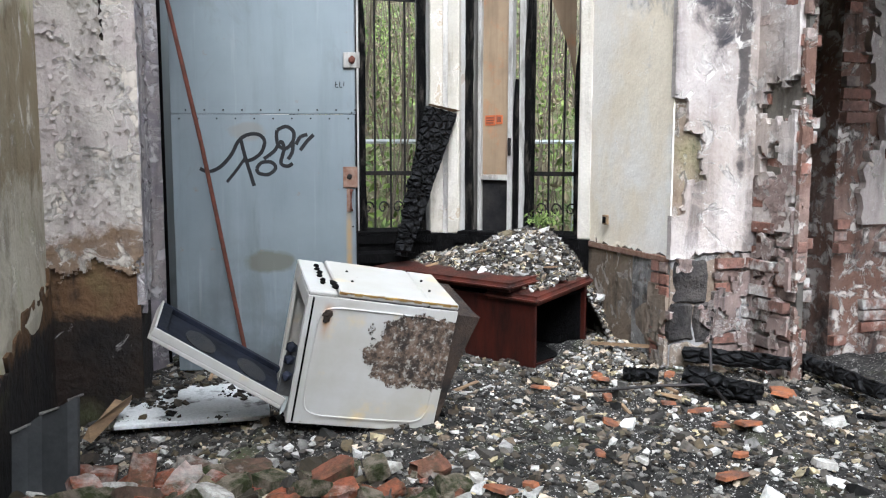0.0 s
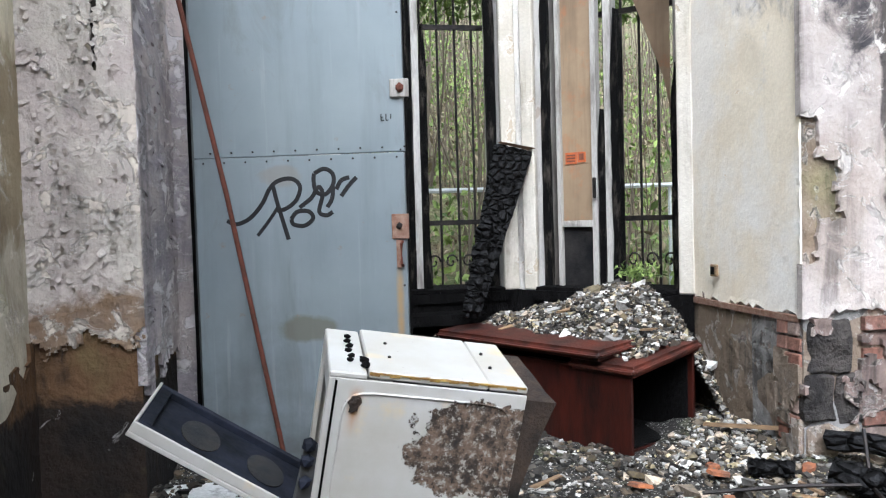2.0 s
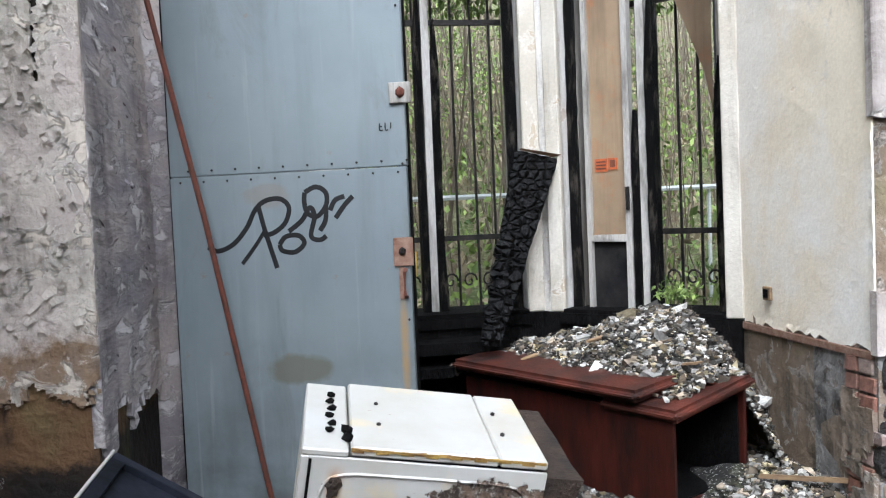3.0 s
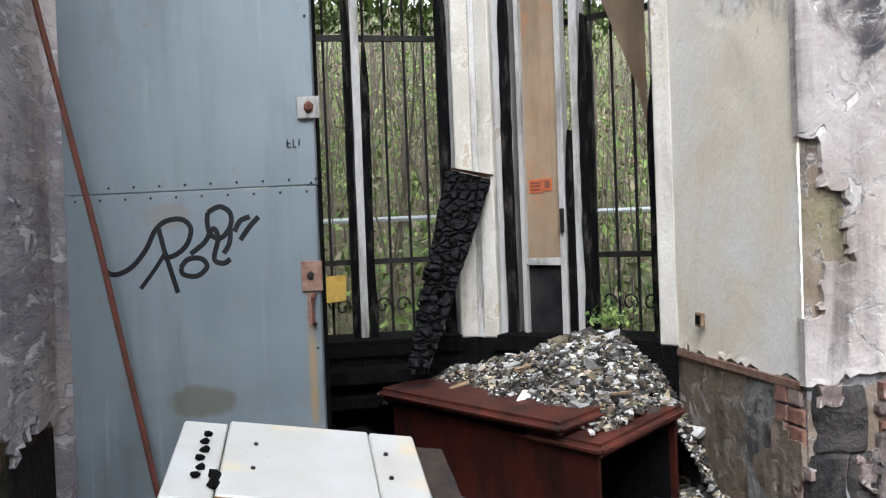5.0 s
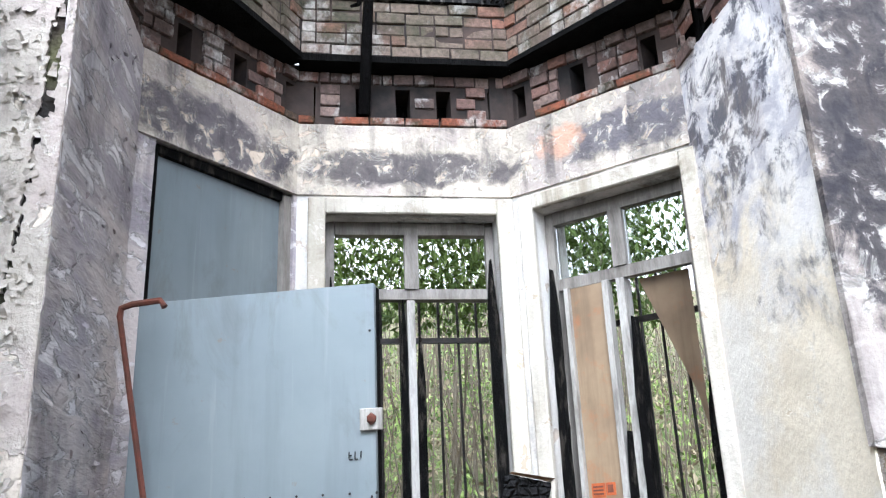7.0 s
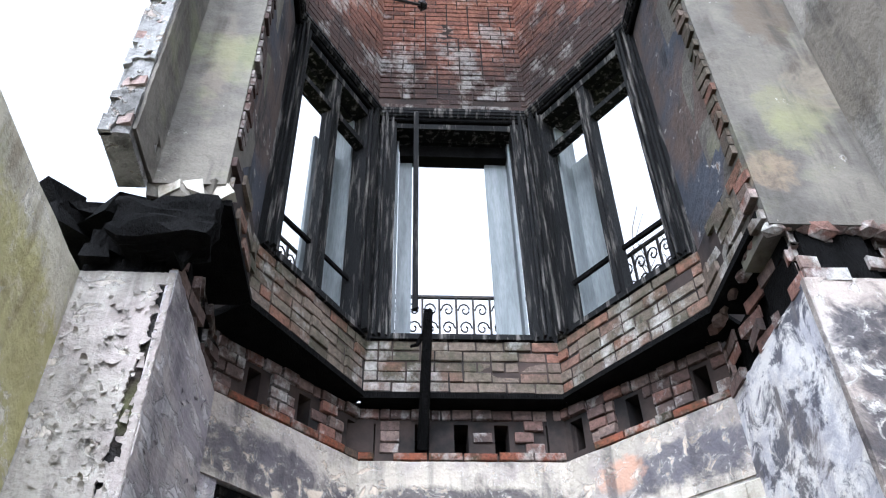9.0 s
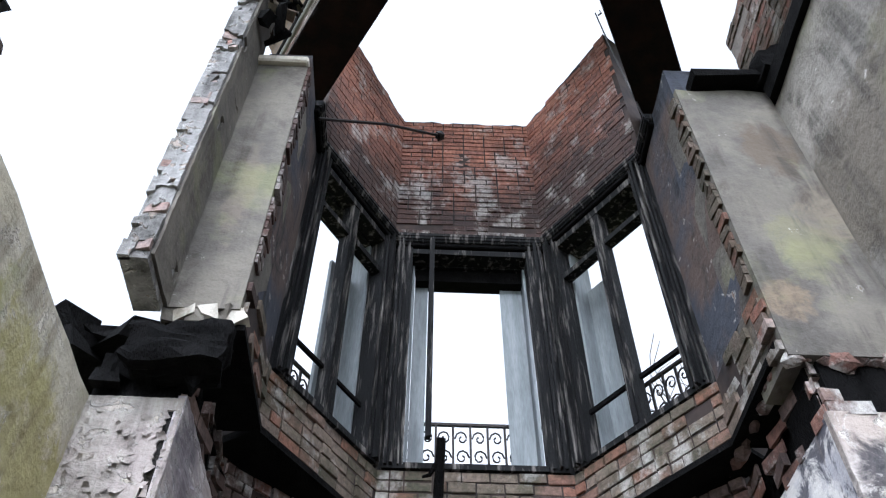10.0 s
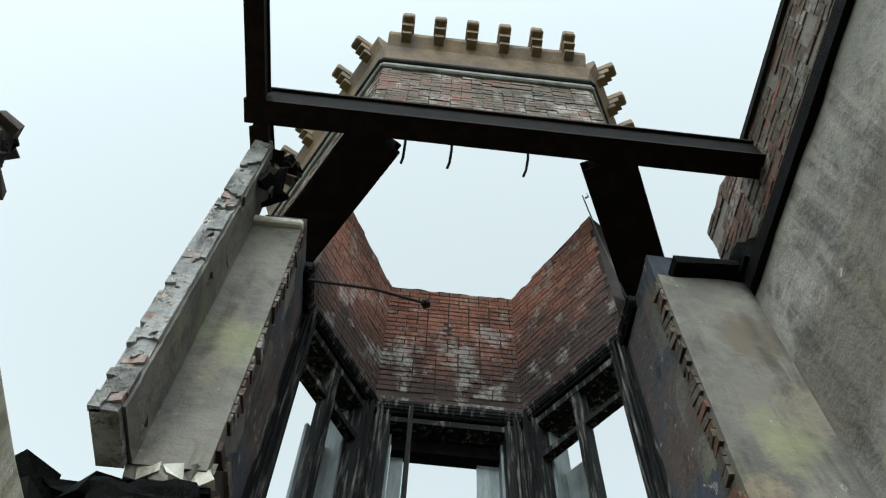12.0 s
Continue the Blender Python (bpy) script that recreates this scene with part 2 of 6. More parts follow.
def crumbs(name, dark, light, power):
    """Loose bits, each of its own tone."""
    k = Nodes(name)
    isl = k.n("NewGeometry").outputs["Random Per Island"]
    r = k.math('POWER', isl, power)
    n2 = k.noise(45, 5, 0.6)
    col = k.mix(r, dark, light)
    # some bits are brown, some mossy
    hue = k.math('FRACT', k.math('MULTIPLY', isl, 17.3))
    col = k.mix(k.math('MULTIPLY', k.ramp(hue, 0.55, 0.6), 0.75), col, k.mix(1.0, col, (1.0, 0.80, 0.58), 'MULTIPLY'))
    col = k.mix(k.math('MULTIPLY', k.ramp(hue, 0.86, 0.88), 0.8), col, k.mix(1.0, col, (0.80, 0.82, 0.62), 'MULTIPLY'))
    col = k.mix(k.ramp(n2, 0.35, 0.65), k.mix(0.5, col, (0.02, 0.02, 0.02)), col)
    return k.done(col, 0.95, n2, 0.5, 0.008)


M_plaster_bit = crumbs("broken_plaster_bits", (0.05, 0.045, 0.038), (0.72, 0.70, 0.65), 1.7)
M_greybit = crumbs("grey_rubble_bits", (0.008, 0.007, 0.006), (0.17, 0.15, 0.125), 1.9)
M_heapbit = crumbs("heap_plaster_bits", (0.04, 0.035, 0.03), (0.80, 0.78, 0.73), 1.25)
M_steelrust = plain("rust_edged_steel", (0.020, 0.009, 0.007), (0.006, 0.005, 0.005), 7, 0.85, 0, 0.4, spec=0.1)
M_stonegrey = plain("grey_stone_band", (0.27, 0.265, 0.25), (0.12, 0.115, 0.105), 4, 0.9, 0, 0.5)
M_mossy = plain("mossy_rubble", (0.03, 0.038, 0.009), (0.20, 0.165, 0.125), 14, 0.95, 0, 0.9, lo=0.42, hi=0.60, dist=0.02)
M_tile = plain("orange_tile", (0.38, 0.13, 0.05), (0.13, 0.07, 0.05), 12, 0.85, 0, 0.5)
M_oldwood = plain("weathered_wood", (0.36, 0.24, 0.13), (0.20, 0.13, 0.08), 6, 0.8, 0, 0.4, (1, 1, 4))
M_ovenglass = plain("smoked_oven_glass", (0.010, 0.012, 0.016), (0.04, 0.036, 0.032), 14, 0.45, 0, 0.3, spec=0.1)
M_enamel_dark = plain("black_enamel", (0.005, 0.006, 0.008), (0.025, 0.029, 0.045), 5, 0.6, 0.0, 0.1, spec=0.07)
M_plasterdull = plain("dull_torn_edge", (0.30, 0.29, 0.27), (0.12, 0.11, 0.10), 14, 0.9, 0, 0.5)
M_casing = plain("grey_green_sheet", (0.04, 0.043, 0.045), (0.075, 0.078, 0.078), 5, 0.5, 0.2)
M_darkmetal = plain("dark_sheet_metal", (0.06, 0.065, 0.07), (0.14, 0.14, 0.14), 4, 0.5, 0.4)
M_chunk = plain("fallen_plaster", (0.60, 0.58, 0.53), (0.17, 0.155, 0.13), 14, 0.92, 0, 0.5)
M_slate = plain("dark_roof_debris", (0.008, 0.008, 0.009), (0.03, 0.027, 0.025), 5, 0.9, 0, 0.6, spec=0.08)
M_greyframe = plain("grey_brown_frame_paint", (0.25, 0.23, 0.205), (0.11, 0.095, 0.08), 4, 0.65, 0, 0.3, (3, 3, 0.6), lo=0.45, hi=0.7)
M_darkstone = plain("sooty_stone_block", (0.028, 0.025, 0.024), (0.115, 0.10, 0.09), 5, 0.9, 0, 1.0, lo=0.40, hi=0.68, dist=0.03)
M_stone = plain("carved_ochre_stone", (0.23, 0.155, 0.09), (0.12, 0.095, 0.075), 2.5, 0.9, 0, 0.4)
M_bark = plain("tree_bark", (0.10, 0.08, 0.055), (0.19, 0.16, 0.12), 8, 0.9, 0, 0.6, (3, 3, 0.5))


def ground_mat():
    k = Nodes("ash_and_rubble_floor")
    n1 = k.noise(1.5, 7, 0.65)
    n2 = k.noise(16, 8, 0.75)
    n3 = k.noise(70, 4, 0.6)
    col = k.mix(k.ramp(n1, 0.4, 0.62), (0.04, 0.037, 0.033), (0.012, 0.011, 0.010))
    col = k.mix(k.ramp(n2, 0.54, 0.64), col, (0.12, 0.112, 0.10))
    col = k.mix(k.ramp(n3, 0.60, 0.64), col, (0.55, 0.53, 0.49))
    col = k.mix(k.math('MULTIPLY', k.ramp(k.noise(2.2, 5), 0.56, 0.68), 0.6), col, (0.10, 0.11, 0.045))
    return k.done(col, 0.95, k.math('ADD', n2, k.math('MULTIPLY', n3, 0.5)), 0.9, 0.03)


M_ground = ground_mat()


def wooded_ground_mat():
    k = Nodes("leaf_litter_bank")
    n1 = k.noise(0.8, 7, 0.65)
    n2 = k.noise(9, 8, 0.75)
    col = k.mix(k.ramp(n1, 0.4, 0.6), (0.09, 0.115, 0.04), (0.13, 0.10, 0.065))
    col = k.mix(k.ramp(n2, 0.5, 0.65), col, (0.22, 0.23, 0.12))
    return k.done(col, 0.95, n2, 0.8, 0.1)


M_bank = wooded_ground_mat()


def leaf_mat(name, a, b):
    k = Nodes(name)
    r = k.n("NewGeometry").outputs["Random Per Island"]
    col = k.mix(r, a, b)
    k.set(k.b.inputs["Transmission Weight"], 0.0)
    return k.done(col, 0.6)


M_leaf = leaf_mat("green_leaf", (0.045, 0.08, 0.018), (0.27, 0.36, 0.10))
M_ivy = leaf_mat("bright_ivy_leaf", (0.055, 0.095, 0.015), (0.14, 0.20, 0.04))
M_leafdry = leaf_mat("brown_leaf", (0.10, 0.075, 0.045), (0.34, 0.29, 0.18))


def sheet_mat():
    """Blue-grey painted sheet steel with damp marks, darker patches towards the bottom, rust run under the handle and a
    brown patch.
    """
    k = Nodes("blue_grey_sheet_steel")
    v = k.pos((1, 1, 1), True)
    run = k.noise(1.0, 6, 0.6, k.n("Mapping", Vector=v, Scale=(7, 7, 0.7)).outputs[0])
    big = k.noise(1.4, 5, 0.6, v)
    fine = k.noise(30, 5, 0.6, v)
    sx = k.n("SeparateXYZ", Vector=v)
    col = k.mix(k.ramp(big, 0.3, 0.7), (0.158, 0.188, 0.206), (0.205, 0.235, 0.249))
    col = k.mix(k.math('MULTIPLY', k.ramp(run, 0.5, 0.75), 0.4), col, (0.10, 0.12, 0.13))
    low = k.math('MULTIPLY', k.ramp(sx.outputs[2], 0.95, 0.1), k.ramp(k.noise(2.5, 6, 0.6, v), 0.40, 0.6))
    col = k.mix(k.math('MULTIPLY', low, 0.8), col, (0.075, 0.082, 0.08))
    smear = k.noise(1.0, 7, 0.7, k.n("Mapping", Vector=v, Scale=(3.2, 3.2, 1.1)).outputs[0], 0.9)
    col = k.mix(k.math('MULTIPLY', k.ramp(smear, 0.54, 0.70), 0.45), col, (0.10, 0.105, 0.10))
    drip = k.noise(1.0, 6, 0.6, k.n("Mapping", Vector=v, Scale=(22, 22, 0.9)).outputs[0], 0.3)
    col = k.mix(k.math('MULTIPLY', k.ramp(drip, 0.60, 0.74), 0.4), col, (0.30, 0.32, 0.32))

    def spot(cx, cz, rx, rz, soft=0.5):
        dx = k.math('DIVIDE', k.math('SUBTRACT', sx.outputs[0], cx), rx)
        dz = k.math('DIVIDE', k.math('SUBTRACT', sx.outputs[2], cz), rz)
        d = k.math('ADD', k.math('MULTIPLY', dx, dx), k.math('MULTIPLY', dz, dz))
        d = k.math('ADD', d, k.math('MULTIPLY', k.math('SUBTRACT', k.noise(7, 5, 0.6, v), 0.5), 1.6))
        return k.ramp(d, 1.0, soft)

    col = k.mix(k.math('MULTIPLY', spot(0.58, 0.72, 0.17, 0.075), 0.75), col, (0.11, 0.105, 0.075))
    col = k.mix(k.math('MULTIPLY', spot(0.45, 1.50, 0.13, 0.06), 0.45), col, (0.20, 0.17, 0.14))
    col = k.mix(k.math('MULTIPLY', spot(1.055, 0.84, 0.024, 0.27, 0.0), 0.75), col, (0.36, 0.21, 0.06))
    col = k.mix(k.math('MULTIPLY', k.ramp(k.noise(11, 8, 0.7, v), 0.64, 0.7), 0.5), col, (0.20, 0.12, 0.07))
    h = k.math('ADD', k.math('MULTIPLY', fine, 0.2), big)
    return k.done(col, k.math('ADD', 0.38, k.math('MULTIPLY', run, 0.25)), h, 0.12, 0.02, 0.25, 0.5)


M_sheet = sheet_mat()


def cooker_mat():
    """White enamel, yellowed, with rust runs and a large scab where it has burst off."""
    k = Nodes("rusting_white_enamel")
    v = k.pos((1, 1, 1), True)
    sx = k.n("SeparateXYZ", Vector=v)
    n1 = k.noise(3, 6, 0.6, v)
    n2 = k.noise(14, 8, 0.7, v)
    col = k.mix(k.ramp(n1, 0.35, 0.7), (0.47, 0.465, 0.445), (0.39, 0.365, 0.31))
    col = k.mix(k.math('MULTIPLY', k.ramp(k.noise(5, 6, 0.6, v), 0.58, 0.75), 0.6), col, (0.62, 0.46, 0.18))
    dx = k.math('DIVIDE', k.math('SUBTRACT', sx.outputs[0], 0.60), 0.31)
    dz = k.math('DIVIDE', k.math('SUBTRACT', sx.outputs[2], 0.40), 0.19)
    d = k.math('ADD', k.math('MULTIPLY', dx, dx), k.math('MULTIPLY', dz, dz))
    d = k.math('ADD', d, k.math('MULTIPLY', k.math('SUBTRACT', k.noise(6, 9, 0.72, v), 0.5), 2.6))
    side = k.ramp(sx.outputs[1], 0.012, 0.004)
    scab = k.math('MULTIPLY', k.ramp(d, 0.95, 0.9), side)
    n3 = k.noise(32, 8, 0.75, v)
    scol = k.mix(k.ramp(n2, 0.44, 0.56), (0.03, 0.02, 0.014), (0.14, 0.095, 0.066))
    scol = k.mix(k.ramp(n3, 0.52, 0.60), scol, (0.30, 0.28, 0.245))
    scol = k.mix(k.ramp(n3, 0.46, 0.38), scol, (0.012, 0.010, 0.008))
    col = k.mix(scab, col, scol)
    rx = k.math('ABSOLUTE', k.math('SUBTRACT', sx.outputs[0], 0.10))
    rust = k.math('MULTIPLY', k.ramp(k.math('ADD', rx, k.math('MULTIPLY', k.noise(12, 5, 0.6, v), 0.04)), 0.05, 0.022), k.math('MULTIPLY', k.ramp(sx.outputs[2], 0.40, 0.50), k.ramp(sx.outputs[2], 0.60, 0.55)))
    col = k.mix(k.math('MULTIPLY', k.math('MULTIPLY', rust, side), 0.9), col, (0.38, 0.18, 0.05))
    col = k.mix(k.ramp(k.noise(25, 6, 0.7, v), 0.68, 0.72), col, (0.16, 0.09, 0.05))
    h = k.math('ADD', k.math('MULTIPLY', scab, k.math('ADD', n2, -1.0)), 0.0)
    return k.done(col, k.math('ADD', 0.3, k.math('MULTIPLY', scab, 0.6)), h, 0.8, 0.012, 0.0, 0.5)


M_enamel = cooker_mat()


def charblock_mat():
    """Deep alligator char: blocks parted by cracks."""
    k = Nodes("alligator_char")
    v = k.n("Mapping", Vector=k.n("NewGeometry").outputs["Position"], Scale=(1, 1, 1.9)).outputs[0]
    vo = k.n("TexVoronoi", Scale=13.0, Randomness=1.0, Vector=k.mix(0.12, v, k.n("TexNoise", Scale=4.0, Vector=v).outputs["Color"]))
    vo.feature = 'DISTANCE_TO_EDGE'
    e = k.ramp(vo.outputs[0], 0.0, 0.22)
    n2 = k.noise(40, 6, 0.65)
    col = k.mix(e, (0.003, 0.003, 0.003), k.mix(n2, (0.005, 0.005, 0.0055), (0.024, 0.024, 0.025)))
    return k.done(col, 0.6, k.math('ADD', e, k.math('MULTIPLY', n2, 0.3)), 1.0, 0.04, 0, 0.12)


M_block = charblock_mat()
M_whiteboard = plain("grimy_white_board", (0.80, 0.81, 0.80), (0.05, 0.045, 0.04), 9, 0.35, 0, 0.1, lo=0.54, hi=0.66)
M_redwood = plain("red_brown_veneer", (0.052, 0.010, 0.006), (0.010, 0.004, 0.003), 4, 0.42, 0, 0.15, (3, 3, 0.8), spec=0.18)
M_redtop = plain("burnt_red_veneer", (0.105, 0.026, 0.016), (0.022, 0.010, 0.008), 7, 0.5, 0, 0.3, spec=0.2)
M_blackpaint = plain("black_spray_paint", (0.006, 0.006, 0.007), (0.014, 0.014, 0.015), 20, 0.5)
M_sticker = plain("faded_orange_sticker", (0.55, 0.14, 0.04), (0.40, 0.10, 0.04), 14, 0.6)
M_stickerdark = plain("sticker_print", (0.16, 0.05, 0.03), (0.20, 0.07, 0.04), 14, 0.6)
M_yellowboard = plain("yellow_foam", (0.60, 0.38, 0.07), (0.45, 0.28, 0.06), 9, 0.8)
M_rail = plain("pale_rail_paint", (0.62, 0.66, 0.66), (0.5, 0.53, 0.52), 6, 0.5)


def dirty_pane():
    k = Nodes("brown_smoked_board")
    v = k.pos()
    n1 = k.noise(2.0, 5, 0.6, v)
    n2 = k.noise(7, 7, 0.65, v)
    col = k.mix(k.ramp(n1, 0.35, 0.65), (0.32, 0.235, 0.15), (0.20, 0.14, 0.09))
    col = k.mix(k.math('MULTIPLY', k.ramp(k.noise(1.0, 6, 0.6, k.n("Mapping", Vector=v, Scale=(6, 6, 0.5)).outputs[0]), 0.48, 0.66), 0.55), col, (0.09, 0.055, 0.035))
    col = k.mix(k.math('MULTIPLY', k.ramp(n2, 0.55, 0.7), 0.5), col, (0.36, 0.13, 0.045))
    return k.done(col, 0.35, n2, 0.05, 0.01, 0, 0.5)


M_brownpane = dirty_pane()


def glass_mat():
    k = Nodes("dirty_glass")
    n = k.noise(6, 6, 0.6)
    k.set(k.b.inputs["Transmission Weight"], 1.0)
    k.set(k.b.inputs["IOR"], 1.4)
    return k.done((0.82, 0.86, 0.85), k.ramp(n, 0.5, 3.0), None, 0, 0, 0, 0.5)


M_glass = glass_mat()


# ---------------------------------------------------------------- mesh helpers
def mesh_ob(name, bm, material, parent=None, label="", smooth=False):
    me = bpy.data.meshes.new(name)
    bm.normal_update()
    bm.to_mesh(me)
    bm.free()
    for mm in (material if isinstance(material, (list, tuple)) else [material]):
        me.materials.append(mm)
    if smooth:
        for p in me.polygons:
            p.use_smooth = True
    ob = new(name, me)
    if parent is not None:
        ob.parent = parent
    if label:
        ob["label"] = label
    return ob


part = mesh_ob


def thing(name, label, category, m=None, group="", kind=""):
    ob = new(name)
    ob.empty_display_size = 0.1
    if m is not None:
        ob.matrix_world = m
    return tagged(ob, label, category, group, kind)


def box(bm, x0, x1, y0, y1, z0, z1, m=None, bev=0.0, jit=0.0):
    r = bmesh.ops.create_cube(bm, size=1)
    for v in r["verts"]:
        v.co = Vector((x0 + (v.co.x + .5) * (x1 - x0), y0 + (v.co.y + .5) * (y1 - y0), z0 + (v.co.z + .5) * (z1 - z0)))
        if jit:
            v.co += Vector([random.uniform(-jit, jit) for _ in range(3)])
    if bev:
        es = list({e for v in r["verts"] for e in v.link_edges})
        out = bmesh.ops.bevel(bm, geom=es, offset=bev, segments=3 if bev > .02 else 1, affect='EDGES')
        vs = {v for f in out["faces"] for v in f.verts} | {v for v in r["verts"] if v.is_valid}
    else:
        vs = r["verts"]
    if m is not None:
        bmesh.ops.transform(bm, matrix=m, verts=list(vs))
    return bm


def one_box(*a, **k):
    return box(bmesh.new(), *a, **k)


def tube(bm, pts, r0, r1=None, seg=8):
    """A round bar along points."""
    r1 = r0 if r1 is None else r1
    rings = []
    n = len(pts)
    pts = [Vector(p) for p in pts]
    for i, p in enumerate(pts):
        d = (pts[min(i + 1, n - 1)] - pts[max(i - 1, 0)]).normalized()
        q = d.to_track_quat('Z', 'Y').to_matrix()
        r = r0 + (r1 - r0) * i / max(n - 1, 1)
        rings.append([bm.verts.new(p + q @ Vector((r * math.cos(a * math.tau / seg), r * math.sin(a * math.tau / seg), 0))) for a in range(seg)])
    for a, b in zip(rings, rings[1:]):
        for i in range(seg):
            j = (i + 1) % seg
            bm.faces.new((a[i], a[j], b[j], b[i]))
    bm.faces.new(rings[0][::-1])
    bm.faces.new(rings[-1])
    return bm


def axes(p0, p1, z=0.0):
    """Local frame of a wall: x along it, y out of the room, z up."""
    d = Vector((p1[0] - p0[0], p1[1] - p0[1], 0)).normalized()
    m = Matrix.Identity(4)
    m.col[0][:3], m.col[1][:3], m.col[2][:3] = d, Vector((-d.y, d.x, 0)), Vector((0, 0, 1))
    m.translation = Vector((p0[0], p0[1], z))
    return m


def span(p0, p1):
    return math.hypot(p1[0] - p0[0], p1[1] - p0[1])


def wall(name, p0, p1, z0, z1, th, material, holes=(), rough=0.012, top=None, step=0.16, seed=0, front=0.0, label="", parent=None):
    """A wall with thickness, holes that go through it, an uneven face and, if wanted, a broken top."""
    L = span(p0, p1)
    m = axes(p0, p1)
    xs = {0.0, L} | {h[i] for h in holes for i in (0, 1)}
    zs = {z0, z1} | {h[i] for h in holes for i in (2, 3)}
    xs |= {round(i * step, 3) for i in range(1, int(L / step) + 1) if all(abs(i * step - x) > step * .35 for x in xs)}
    zs |= {round(z0 + i * step, 3) for i in range(1, int((z1 - z0) / step) + 1) if all(abs(z0 + i * step - z) > step * .35 for z in zs)}
    xs, zs = sorted(x for x in xs if 0 <= x <= L), sorted(z for z in zs if z0 <= z <= z1)
    solid = {(i, j): not any(h[0] <= (xs[i] + xs[i + 1]) / 2 <= h[1] and h[2] <= (zs[j] + zs[j + 1]) / 2 <= h[3] for h in holes)
             for i in range(len(xs) - 1) for j in range(len(zs) - 1)}
    bm = bmesh.new()
    made = {}

    def vert(i, j, side):
        if (i, j, side) not in made:
            x, z = xs[i], zs[j]
            if top is not None:
                lim = top(x)
                z = min(z, z0 + (z - z0) * (lim - z0) / (z1 - z0)) if z > z0 else z
            end = min(1, min(x, L - x) / 0.1)
            y = (front + rough * end * noise.noise(Vector((x * 2.3 + seed * 7, z * 2.3, seed)))) if side == 0 else th
            made[i, j, side] = bm.verts.new(m @ Vector((x, y, z)))
        return made[i, j, side]

    for (i, j), s in solid.items():
        if not s:
            continue
        q = [(i, j), (i + 1, j), (i + 1, j + 1), (i, j + 1)]
        bm.faces.new([vert(*c, 0) for c in q])
        bm.faces.new([vert(*c, 1) for c in q[::-1]])
        for (a, b), nb in zip(((0, 1), (1, 2), (2, 3), (3, 0)), ((i, j - 1), (i + 1, j), (i, j + 1), (i - 1, j))):
            if not solid.get(nb, False):
                bm.faces.new([vert(*q[b], 0), vert(*q[a], 0), vert(*q[a], 1), vert(*q[b], 1)])
    ob = mesh_ob(name, bm, material, parent)
    return tagged(ob, label, kind="structure") if parent is None else ob


def skin(name, p0, p1, z0, z1, material, keep, th=0.022, cell=0.05, parent=None, seed=0, label="", out=0.0, taper=False):
    """A coat of plaster on a wall where keep(x, z) says so, with ragged broken edges."""
    L = span(p0, p1)
    m = axes(p0, p1)
    nx, nz = max(1, round(L / cell)), max(1, round((z1 - z0) / cell))
    on = {(i, j) for i in range(nx) for j in range(nz) if keep((i + .5) * L / nx, z0 + (j + .5) * (z1 - z0) / nz)}
    bm = bmesh.new()
    made = {}
    rnd = random.Random(seed)

    def vert(i, j, side):
        if (i, j) not in made:
            x, z = i * L / nx, z0 + j * (z1 - z0) / nz
            inner = all((i + a, j + b) in on for a in (-1, 0) for b in (-1, 0))
            if not inner and 0 < i < nx and 0 < j < nz:
                x += rnd.uniform(-.45, .45) * cell
                z += rnd.uniform(-.45, .45) * cell
            y = -th - out - 0.006 * noise.noise(Vector((x * 4 + seed, z * 4, seed))) - (0 if inner else rnd.uniform(0, 0.006))
            if taper and i == nx:
                y = .001
            made[i, j] = (bm.verts.new(m @ Vector((x, y, z))), bm.verts.new(m @ Vector((x, 0.015, z))))
        return made[i, j][side]

    for i, j in on:
        q = [(i, j), (i + 1, j), (i + 1, j + 1), (i, j + 1)]
        bm.faces.new([vert(*c, 0) for c in q])
        for (a, b), nb in zip(((0, 1), (1, 2), (2, 3), (3, 0)), ((i, j - 1), (i + 1, j), (i, j + 1), (i - 1, j))):
            if nb not in on:
                bm.faces.new([vert(*q[b], 0), vert(*q[a], 0), vert(*q[a], 1), vert(*q[b], 1)])
    return mesh_ob(name, bm, material, parent, label)


def fbm(x, z, seed=0.0, s=1.0):
    return noise.fractal(Vector((x * s, z * s, seed)), 0.9, 2.0, 5)


BRICKS = {}


def brick_mesh(l, d, h, material, kind=0):
    key = (round(l, 3), round(d, 3), round(h, 3), material.name, kind)
    if key not in BRICKS:
        bm = one_box(-l / 2, l / 2, -d / 2, d / 2, -h / 2, h / 2, bev=0.004)
        rr = random.Random(kind)
        for v in bm.verts:
            v.co += Vector([rr.uniform(-.003, .003) for _ in range(3)])
        me = bpy.data.meshes.new("brick")
        bm.to_mesh(me)
        bm.free()
        me.materials.append(material)
        BRICKS[key] = me
    return BRICKS[key]


